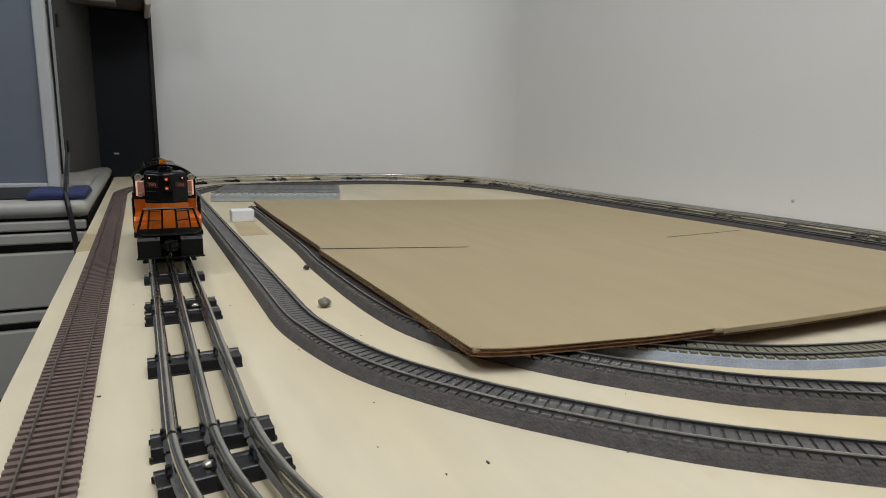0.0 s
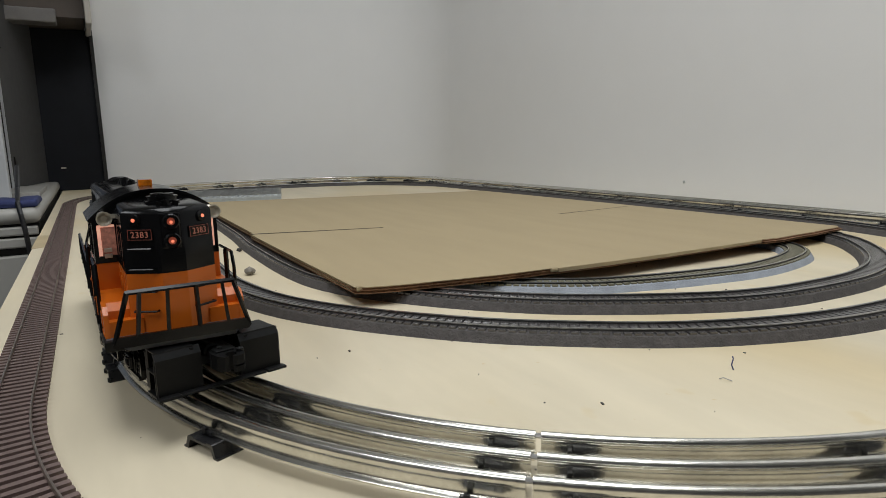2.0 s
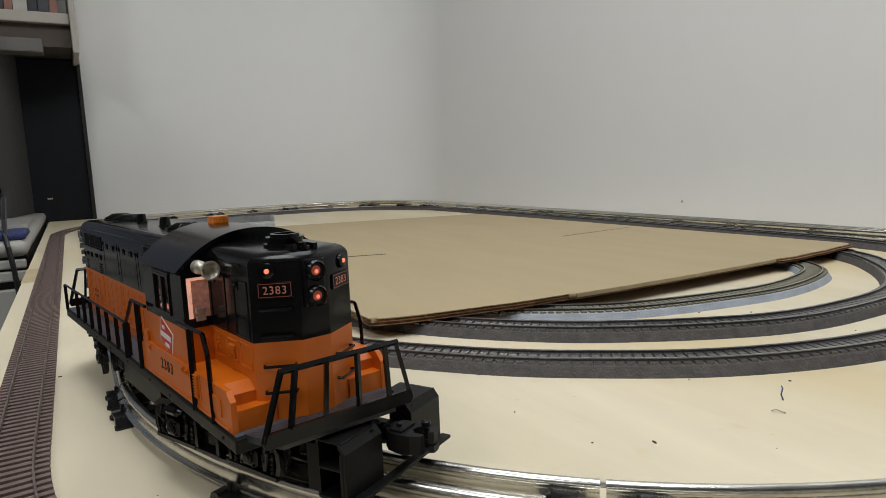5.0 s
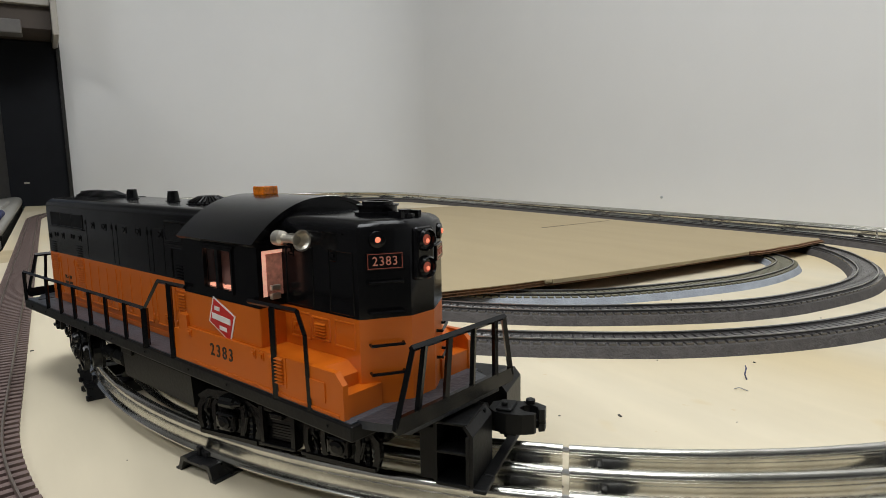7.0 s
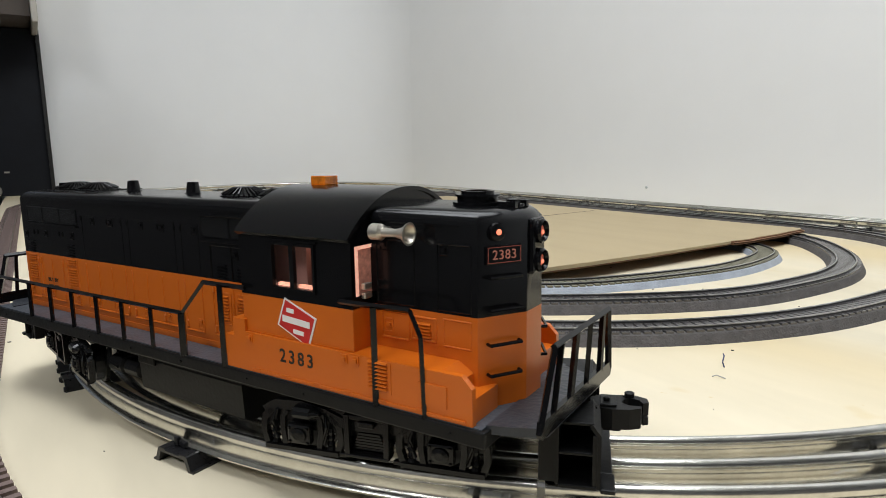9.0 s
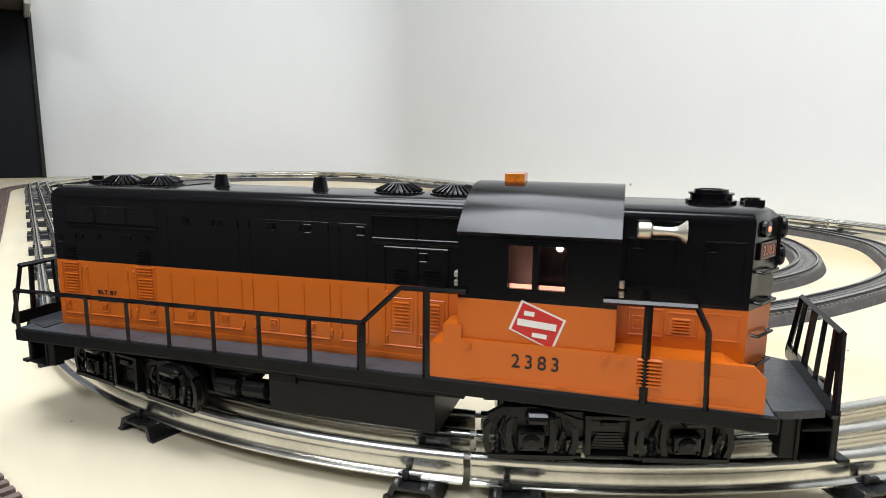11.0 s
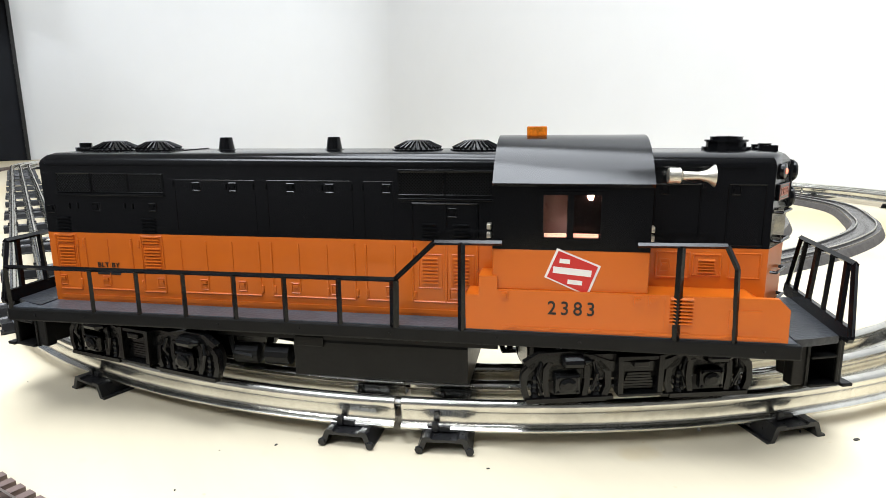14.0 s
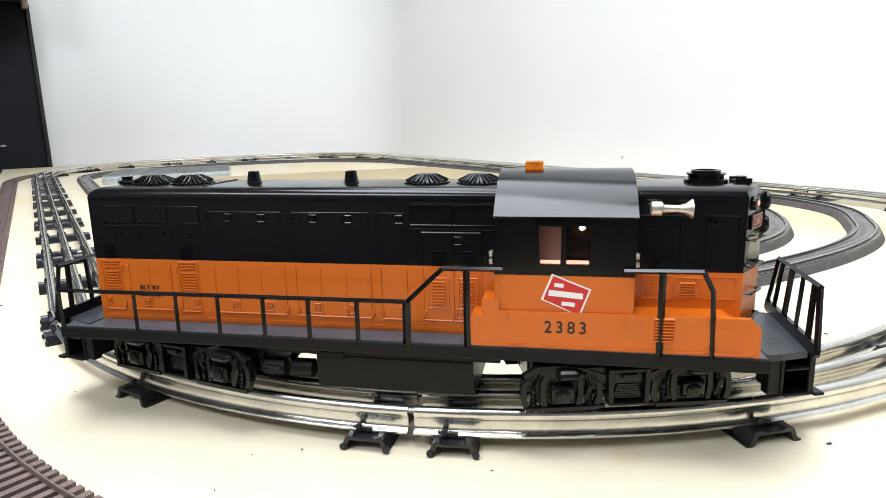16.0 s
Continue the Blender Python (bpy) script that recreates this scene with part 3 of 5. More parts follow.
def grey_track_piece():
    t = thing("plastic_track_piece", "loose light grey plastic track piece lying on the table", "toy track", "loose grey track", pose(0.309, 1.372, 0, 0, 0, -15))
    bm = B(-0.135, 0.135, -0.0130, 0.0130, 0, 0.0150, bevel=0.0015)
    part("roadbed", bm, GREYPLASTIC, t)
    for off in (-0.0045, 0.0045):
        part("rail", B(-0.135, 0.135, off - 0.0006, off + 0.0006, 0.0176, 0.0196), NRAIL, t)
    first = None
    for i in range(20):
        x = -0.129 + i * 0.0136
        if first is None:
            first = part("tie", B(-0.003, 0.003, -0.0160, 0.0160, 0.0110, 0.0176), GREYPLASTIC, t)
            first.matrix_basis = pose(x, 0, 0)
        else:
            twin(first, pose(x, 0, 0))
    for i in range(1, 6):
        copy_thing(t, pose(0.309 + 0.0095 * i, 1.372 + 0.0350 * i, 0, 0, 0, -15 + (0.6, -0.8, 0.3, 0.9, -0.4)[i - 1]))


grey_track_piece()


# ---- furniture beside and behind the table ----
def surroundings():
    c = thing("hutch_cabinet", "tall black cabinet with cream shelf above, behind the table", "cabinet")
    part("side_panel", B(-0.105, 0.100, 2.212, 2.238, 0.0005, 0.500, bevel=0.002), PANELBLACK, c)
    part("edge_strip", B(0.093, 0.103, 2.198, 2.211, 0.0005, 0.500), INK, c)
    part("top_shelf", B(-0.75, 0.0835, 1.99, 2.23, 0.562, 0.592, bevel=0.003), CREAM, c, "cream shelf board")
    part("shelf_underside", B(-0.75, 0.083, 2.01, 2.23, 0.502, 0.561), mat("brown_underside", (0.075, 0.058, 0.046), 0.7), c, "brown shelf underside")
    part("shelf_end", B(0.084, 0.100, 1.97, 2.235, 0.482, 0.95, bevel=0.003), CREAM, c, "cream end panel")
    part("lamp_housing", B(-0.60, 0.013, 2.0, 2.07, 0.484, 0.522, bevel=0.004), mat("grey_housing", (0.14, 0.13, 0.12), 0.5), c)
    part("chrome_clip", B(-0.026, -0.012, 2.207, 2.2115, 0.070, 0.075), SILVER, c)
    x = -0.20
    for i in range(10):
        w = (0.028, 0.020, 0.034, 0.024)[i % 4]
        hgt = (0.20, 0.17, 0.22, 0.19)[(i * 3) % 4]
        tagged(part("book", B(x, x + w - 0.001, 2.01, 2.16, 0.5925, 0.5925 + hgt, bevel=0.0015), BOOKS[i % 4]), "upright book with a %s cover on the shelf" % ("black", "faded red", "pale grey", "charcoal")[i % 4], "book", "books on the shelf")
        x += w
    d = thing("cabinet_door", "grey laminate cabinet door standing half open", "door")
    a, e = Vector((-0.128, 1.90)), Vector((-0.064, 2.208))
    n = Vector((e.y - a.y, a.x - e.x)).normalized() * 0.012
    part("door_leaf", prism(bmesh.new(), [tuple(a), tuple(e), tuple(e - n), tuple(a - n)], 0.031, 0.56, "z"), PANELGREY, d)
    for z in (0.085, 0.40):
        q = a + (e - a) * 0.06
        bm = bmesh.new()
        prism(bm, [tuple(q), tuple(q + (e - a) * 0.05), tuple(q + (e - a) * 0.05 + n * 0.3), tuple(q + n * 0.3)], z, z + 0.03, "z")
        part("hinge", bm, INK, d)
    part("door_edge", B(-0.1335, -0.1285, 1.885, 1.905, 0.031, 0.56), BOARDFRAME, d)
    p = thing("framed_panel", "blue-grey framed panel standing on the drawer cabinet", "panel")
    part("panel_face", B(-0.62, -0.1205, 1.452, 1.468, 0.0415, 0.72), BOARD, p)
    part("frame_side", B(-0.120, -0.099, 1.442, 1.474, 0.032, 0.73, bevel=0.003), BOARDFRAME, p)
    part("frame_bottom", B(-0.64, -0.1205, 1.442, 1.474, 0.0325, 0.041, bevel=0.002), BOARDFRAME, p)
    # thin black sheet added over the cabinet top in front of the panel
    part("black_sheet", B(-0.60, -0.128, 1.228, 1.50, 0.0305, 0.0324), INK, p)
    f = thing("drawer_cabinet", "beige metal drawer cabinet with dark gaps, beside the table", "cabinet")
    part("cabinet_body", B(-0.70, -0.040, 1.212, 2.24, -0.76, 0.0015), INK, f)
    smooth(part("cabinet_top", B(-0.70, -0.036, 1.19, 2.24, 0.002, 0.030, bevel=0.011), BEIGE, f), 60)
    for z0, z1 in ((-0.019, -0.003), (-0.041, -0.023), (-0.148, -0.055), (-0.172, -0.153), (-0.30, -0.185), (-0.50, -0.31), (-0.70, -0.51)):
        part("drawer_front", B(-0.69, -0.042, 1.195, 1.211, z0, z1, bevel=0.003), BEIGE, f)
    bm = bx(bmesh.new(), -0.126, -0.038, 1.200, 1.34, 0.0305, 0.043, bevel=0.005)
    bmesh.ops.subdivide_edges(bm, edges=bm.edges[:], cuts=3, use_grid_fill=True)
    for v in bm.verts:
        if v.co.z > 0.033:
            v.co.z += 0.006 * noise.noise(v.co * 40)
    tagged(smooth(part("folded_cloth", bm, BLUECLOTH), 60), "folded navy cloth on the cabinet top", "cloth")
    tagged(part("paper_stack", B(-0.115, -0.05, 1.50, 1.80, 0.0305, 0.040, bevel=0.001), BEIGE), "stack of pale papers on the cabinet", "paper")
    tagged(part("cable", tube(bmesh.new(), [(-0.078, 1.40, 0.10), (-0.074, 1.30, 0.060), (-0.068, 1.20, 0.040), (-0.064, 1.182, 0.020), (-0.060, 1.178, -0.012), (-0.057, 1.180, -0.06), (-0.055, 1.182, -0.16)], 0.0042), CABLE), "black cable hanging over the cabinet front", "cable")


surroundings()


# ---- locomotive ----
LOCO = thing("diesel_locomotive", "orange and black toy diesel locomotive on tinplate track", "locomotive")


def hood_outline(k=0.0):
    """Plan of the hood with its three-faced nose."""
    w = 0.0200 - k
    return [(-0.140 + k, -w), (0.1305 - k * 0.4, -w), (0.1395 - k, -0.0055), (0.1395 - k, 0.0055), (0.1305 - k * 0.4, w), (-0.140 + k, w)]


def loft(bm, levels):
    rings = [[bm.verts.new((x, y, z)) for x, y in poly] for poly, z in levels]
    for a, b in zip(rings, rings[1:]):
        for i in range(len(a)):
            j = (i + 1) % len(a)
            bm.faces.new((a[i], a[j], b[j], b[i]))
    bm.faces.new(rings[0])
    bm.faces.new(rings[-1])
    return bm


def holed(bm, outer, hole, ya, yb):
    """Flat wall in x and z with one opening, from ya to yb."""
    def loop(r, y):
        return [bm.verts.new(q) for q in ((r[0], y, r[2]), (r[1], y, r[2]), (r[1], y, r[3]), (r[0], y, r[3]))]
    oa, ob, ha, hb = loop(outer, ya), loop(outer, yb), loop(hole, ya), loop(hole, yb)
    for i in range(4):
        j = (i + 1) % 4
        for q in ((oa[i], oa[j], ha[j], ha[i]), (ob[i], ob[j], hb[j], hb[i]), (oa[i], oa[j], ob[j], ob[i]), (ha[i], ha[j], hb[j], hb[i])):
            bm.faces.new(q)
    return bm


def body():
    p = part("lower_hood", loft(bmesh.new(), [(hood_outline(), 0.0462), (hood_outline(), 0.0745)]), ORANGE, LOCO, "orange lower hood")
    up = part("upper_hood", loft(bmesh.new(), [(hood_outline(), 0.0745), (hood_outline(), 0.1020), (hood_outline(0.0006), 0.1034), (hood_outline(0.0020), 0.1048), (hood_outline(0.0042), 0.1057), (hood_outline(0.0075), 0.1060)]), BLACK, LOCO, "satin black upper hood")
    smooth(up, 30)
    for s in (-1, 1):
        part("roof_bead", B(-0.1385, 0.124, s * 0.0201 - 0.0003, s * 0.0201 + 0.0003, 0.1012, 0.1017), BLACK, up)
    def beads(s, lines, r=0.00042):
        """Thin raised ribs on a flank, each from (x, z) to (x, z)."""
        bm = bmesh.new()
        for x0, z0, x1, z1 in lines:
            tube(bm, [(x0, s * 0.02005, z0), (x1, s * 0.02005, z1)], r, 6)
        return bm

    def rim(x0, x1, z0, z1):
        return [(x0, z0, x0, z1), (x1, z0, x1, z1), (x0, z1, x1, z1), (x0, z0, x1, z0)]
    for s in (-1, 1):
        y0, y1 = sorted((s * 0.0198, s * 0.02035))
        # long hood doors: ribs, hinges and sunk latches
        for x0, x1 in ((-0.1240, -0.1035), (-0.0823, -0.0497), (-0.0447, -0.0119), (-0.0075, 0.0034)):
            part("hood_door", beads(s, [(x0, 0.0515, x0, 0.0726), (x1, 0.0515, x1, 0.0726), (x0, 0.0515, x1, 0.0515)]), ORANGE, p)
            if x0 > -0.1:
                part("hood_door", beads(s, [(x0, 0.0755, x0, 0.0958), (x1, 0.0755, x1, 0.0958), (x0, 0.0958, x1, 0.0958)], 0.00012), BLACK, up)
        for x in (-0.1140, -0.0715, -0.0607, -0.0337, -0.0226):
            part("door_seam", beads(s, [(x, 0.0535, x, 0.0722)], 0.00030), ORANGE, p)
        first = None
        for x in (-0.1358, -0.1162, -0.0918, -0.0733, -0.0574, -0.0356, -0.0197, 0.0015, 0.0254):
            if first is None:
                bm = beads(s, rim(-0.0016, 0.0016, 0.0530, 0.0568), 0.00030)
                bx(bm, -0.0010, 0.0010, *sorted((s * 0.0200, s * 0.0207)), 0.0552, 0.0562)
                first = part("door_latch", bm, ORANGE, p)
                first.matrix_basis = pose(x, 0, 0)
            else:
                twin(first, pose(x, 0, 0))
        plate = None
        for x in (-0.1358, -0.1162, -0.0918, -0.0733, -0.0574, -0.0356, -0.0197, 0.0015, 0.0254):
            if plate is None:
                plate = part("latch_recess", B(-0.0011, 0.0011, *sorted((s * 0.0199, s * 0.0202)), 0.0536, 0.0550), ORANGE, p)
                plate.matrix_basis = pose(x, 0, 0)
            else:
                twin(plate, pose(x, 0, 0))
        first = None
        for x in (-0.1273, -0.1245, -0.1036, -0.1001, -0.0490, -0.0440, -0.0226, -0.0111, -0.0072, 0.0110):
            for z in (0.0541, 0.0705) if x < -0.1 or x > 0.01 else (0.0541,):
                if first is None:
                    first = part("door_hinge", lathe(bmesh.new(), [(0.0003, -0.0016), (0.0006, -0.0012), (0.0006, 0.0012), (0.0003, 0.0016)], Matrix.Identity(4), 8), ORANGE, p)
                    first.matrix_basis = pose(x, s * 0.0201, z)
                else:
                    twin(first, pose(x, s * 0.0201, z))
        first = None
        for x, z in ((-0.1371, 0.0840), (-0.1171, 0.0850), (-0.0925, 0.0852), (-0.0734, 0.0934), (-0.0585, 0.0933), (-0.0355, 0.0933), (-0.0204, 0.0932), (0.0009, 0.0933), (0.0248, 0.0850)):
            if first is None:
                bm = beads(s, rim(-0.0015, 0.0015, -0.0016, 0.0014), 0.00030)
                bx(bm, -0.0009, 0.0009, *sorted((s * 0.0200, s * 0.0207)), -0.0004, 0.0008)
                first = part("door_latch", bm, BLACK, up)
                first.matrix_basis = pose(x, 0, z)
            else:
                twin(first, pose(x, 0, z))
        first = None
        for x, z in ((-0.1288, 0.0852), (-0.1251, 0.0853), (-0.1044, 0.0855), (-0.1010, 0.0854), (-0.0828, 0.0944), (-0.0613, 0.0935), (-0.0502, 0.0936), (-0.0452, 0.0937), (-0.0234, 0.0934), (-0.0120, 0.0935), (-0.0079, 0.0935), (0.0103, 0.0850), (0.0339, 0.0850)):
            if first is None:
                first = part("door_hinge", lathe(bmesh.new(), [(0.0002, -0.0012), (0.0004, -0.0009), (0.0004, 0.0009), (0.0002, 0.0012)], Matrix.Identity(4), 8), BLACK, up)
                first.matrix_basis = pose(x, s * 0.0201, z)
            else:
                twin(first, pose(x, s * 0.0201, z))
        part("sill_strip", B(-0.137, 0.034, y0, y1, 0.0472, 0.0488), ORANGE, p)
        # double doors ahead of the cab steps run from the orange up into the black
        for x0, x1 in ((0.0102, 0.0222), (0.0226, 0.0339)):
            part("hood_door", beads(s, [(x0, 0.0517, x0, 0.0740), (x1, 0.0517, x1, 0.0740), (x0, 0.0517, x1, 0.0517)]), ORANGE, p)
            part("hood_door", beads(s, [(x0, 0.0752, x0, 0.0881), (x1, 0.0752, x1, 0.0881), (x0, 0.0881, x1, 0.0881)]), BLACK, up)
            part("louver_frame", beads(s, rim(x0 + 0.0022, x1 - 0.0014, 0.0570, 0.0696), 0.00028), ORANGE, p)
        for x0, x1 in ((-0.1372, -0.1276), (-0.0992, -0.0900)):
            part("hood_door", beads(s, rim(x0, x1, 0.0512, 0.0736)), ORANGE, p)
            part("louver_frame", beads(s, rim(x0 + 0.0008, x1 - 0.0008, 0.0598, 0.0702), 0.00028), ORANGE, p)
        # slatted louvres
        for x, z0, n, m, par, w, dz in ((-0.1323, 0.0612, 7, ORANGE, p, 0.0070, 0.00125), (-0.0945, 0.0612, 7, ORANGE, p, 0.0070, 0.00125), (-0.1323, 0.0710, 3, ORANGE, p, 0.0072, 0.0012), (-0.0948, 0.0710, 3, ORANGE, p, 0.0072, 0.0012),
                                        (-0.1323, 0.0754, 5, BLACK, up, 0.0056, 0.0013), (-0.0948, 0.0754, 5, BLACK, up, 0.0058, 0.0013),
                                        (0.0166, 0.0590, 8, ORANGE, p, 0.0058, 0.0013), (0.0281, 0.0590, 8, ORANGE, p, 0.0056, 0.0013), (0.0166, 0.0754, 5, BLACK, up, 0.0054, 0.0013), (0.0281, 0.0754, 5, BLACK, up, 0.0054, 0.0013)):
            first = None
            for i in range(n):
                mm = pose(x, s * 0.0200, z0 + i * dz)
                if first is None:
                    bm = bmesh.new()
                    prism(bm, [(0, 0.00035), (s * 0.0007, -0.00002), (s * 0.0007, -0.00028), (0, -0.00040)], -w / 2, w / 2, "x")
                    first = part("louver", bm, m, par)
                    first.matrix_basis = mm
                else:
                    twin(first, mm)
        # woven wire grilles
        for x0, x1, z0, z1 in ((-0.1328, -0.1186, 0.0910, 0.0978), (-0.1172, -0.1023, 0.0910, 0.0977), (-0.1016, -0.0874, 0.0910, 0.0975), (0.0058, 0.0218, 0.0914, 0.0990), (0.0228, 0.0389, 0.0914, 0.0990)):
            bm = bmesh.new()
            n = int((x1 - x0) / 0.0011)
            k = (z1 - z0)
            for i in range(-5, n):
                for e in (0, 1):
                    xa = x0 + (i + 0.5) * (x1 - x0) / n
                    xb = xa + k
                    ca, cb = max(xa, x0), min(xb, x1)
                    if cb - ca < 0.0006:
                        continue
                    za, zb = z0 + (ca - xa), z0 + (cb - xa)
                    if e:
                        za, zb = z0 + z1 - za, z0 + z1 - zb
                    tube(bm, [(ca, s * (0.0201 + 0.0001 * e), za), (cb, s * (0.0201 + 0.0001 * e), zb)], 0.00022, 4)
            part("grille", bm, GRILLE, up, "black wire mesh grille")
            part("grille_rim", beads(s, rim(x0 - 0.0003, x1 + 0.0003, z0 - 0.0003, z1 + 0.0003), 0.00035), BLACK, up)
        for x0, x1, z in ((-0.1340, -0.0868, 0.0898), (0.0053, 0.0394, 0.0896), (0.0053, 0.0394, 0.0998)):
            part("grille_ledge", B(x0, x1, *sorted((s * 0.0199, s * 0.0210)), z - 0.0004, z + 0.0004, bevel=0.0002), BLACK, up)
        # short hood doors
        for x0, x1, lx in ((0.1167, 0.1282, 0.1190), (0.0935, 0.1080, 0.0965)):
            part("nose_door", beads(s, rim(x0, x1, 0.0755, 0.0958), 0.00030), BLACK, up)
            bm = beads(s, rim(lx - 0.0013, lx + 0.0013, 0.0925, 0.0955), 0.0003)
            bx(bm, lx - 0.0008, lx + 0.0008, *sorted((s * 0.0200, s * 0.0207)), 0.0936, 0.0948)
            part("door_latch", bm, BLACK, up)
        bm = beads(s, rim(0.0951, 0.1057, 0.0641, 0.0728))
        for q in rim(0.0963, 0.0993, 0.0660, 0.0702):
            tube(bm, [(q[0], s * 0.02005, q[1]), (q[2], s * 0.02005, q[3])], 0.0003, 6)
        bx(bm, 0.0970, 0.0986, *sorted((s * 0.0200, s * 0.0207)), 0.0678, 0.0690)
        part("nose_panel", bm, ORANGE, p)
        part("nose_panel", beads(s, rim(0.1070, 0.1158, 0.0650, 0.0722)), ORANGE, p)
        part("nose_panel", beads(s, rim(0.1186, 0.1282, 0.0644, 0.0728), 0.0003), ORANGE, p)
        first = None
        for i in range(5):
            mm = pose(0.1113, s * 0.0200, 0.0663 + i * 0.0010)
            if first is None:
                bm = bmesh.new()
                prism(bm, [(0, 0.00045), (s * 0.0009, -0.00010), (s * 0.0009, -0.00030), (0, -0.00030)], -0.0027, 0.0027, "x")
                first = part("louver", bm, ORANGE, p)
                first.matrix_basis = mm
            else:
                twin(first, mm)


def roof_things():
    def fan(x, r):
        bm = lathe(bmesh.new(), [(r, 0.0), (r, 0.0006), (r * 0.88, 0.0010), (r * 0.42, 0.0031), (r * 0.40, 0.0037), (r * 0.30, 0.0040), (r * 0.10, 0.0041)], pose(x, 0, 0.1058), 24)
        f = part("roof_fan", bm, BLACK, LOCO, "domed black roof fan")
        bm = bmesh.new()
        for i in range(26):
            a = 2 * math.pi * i / 26
            m = pose(x, 0, 0.1058) @ Matrix.Rotation(a, 4, "Z")
            tube(bm, [m @ Vector((r * 0.92, 0, 0.0012)), m @ Vector((r * 0.42, 0, 0.0035))], 0.00040, 5)
        part("fan_ribs", bm, BLACK, f)
    for x in (-0.1205, -0.1010, 0.0085, 0.0310):
        fan(x, 0.0098)
    for x in (-0.0705, -0.0250):
        smooth(part("exhaust_stack", lathe(bmesh.new(), [(0.0036, 0), (0.0036, 0.0004), (0.0031, 0.0006), (0.0024, 0.0052), (0.0019, 0.0052), (0.0019, 0.0030)], pose(x, 0, 0.1058), 14), BLACK, LOCO))
    smooth(part("roof_turret", lathe(bmesh.new(), [(0.0080, 0), (0.0080, 0.0013), (0.0066, 0.0014), (0.0066, 0.0030), (0.0072, 0.0031), (0.0072, 0.0037), (0.0054, 0.0038), (0.0054, 0.0048), (0.0040, 0.0048), (0.0040, 0.0026)], pose(0.1195, 0, 0.1058), 24), BLACK, LOCO, "stepped round roof turret"), 30)
    bm = lathe(bmesh.new(), [(0.0034, 0), (0.0034, 0.0010), (0.0022, 0.0012), (0.0022, 0.0024)], pose(0.1322, 0, 0.1058), 12)
    for s in (-1, 1):
        bx(bm, 0.1292, 0.1352, s * 0.004 - 0.0008, s * 0.004 + 0.0008, 0.1058, 0.1077)
    part("roof_fitting", bm, BLACK, LOCO)
    bm = lathe(bmesh.new(), [(0.0040, 0), (0.0040, 0.0014), (0.0024, 0.0017), (0.0024, 0.0032)], pose(-0.1345, 0, 0.1058), 10)
    part("roof_fitting", bm, BLACK, LOCO)
    bm = B(-0.1325, -0.1265, -0.006, 0.006, 0.1058, 0.1072, bevel=0.0005)
    part("roof_hatch", bm, BLACK, LOCO)
    part("roof_joint", B(-0.0872, -0.0866, -0.0145, 0.0145, 0.1058, 0.1063), CHASSIS, LOCO)
    # horns on both flanks
    for s in (-1, 1):
        bm = lathe(bmesh.new(), [(0.0022, 0), (0.0026, 0.0004), (0.0026, 0.0038), (0.0015, 0.0046), (0.0013, 0.0095), (0.0019, 0.0120), (0.0035, 0.0140), (0.0036, 0.0143), (0.0030, 0.0143), (0.0014, 0.0118)], pose(0.0962, s * 0.0255, 0.0990, 0, 90, 0), 16)
        horn = smooth(part("horn", bm, SILVER, LOCO, "silver trumpet horn"))
        part("horn_bracket", B(0.0975, 0.0995, *sorted((s * 0.0199, s * 0.0240)), 0.0980, 0.1000), SILVER, horn)


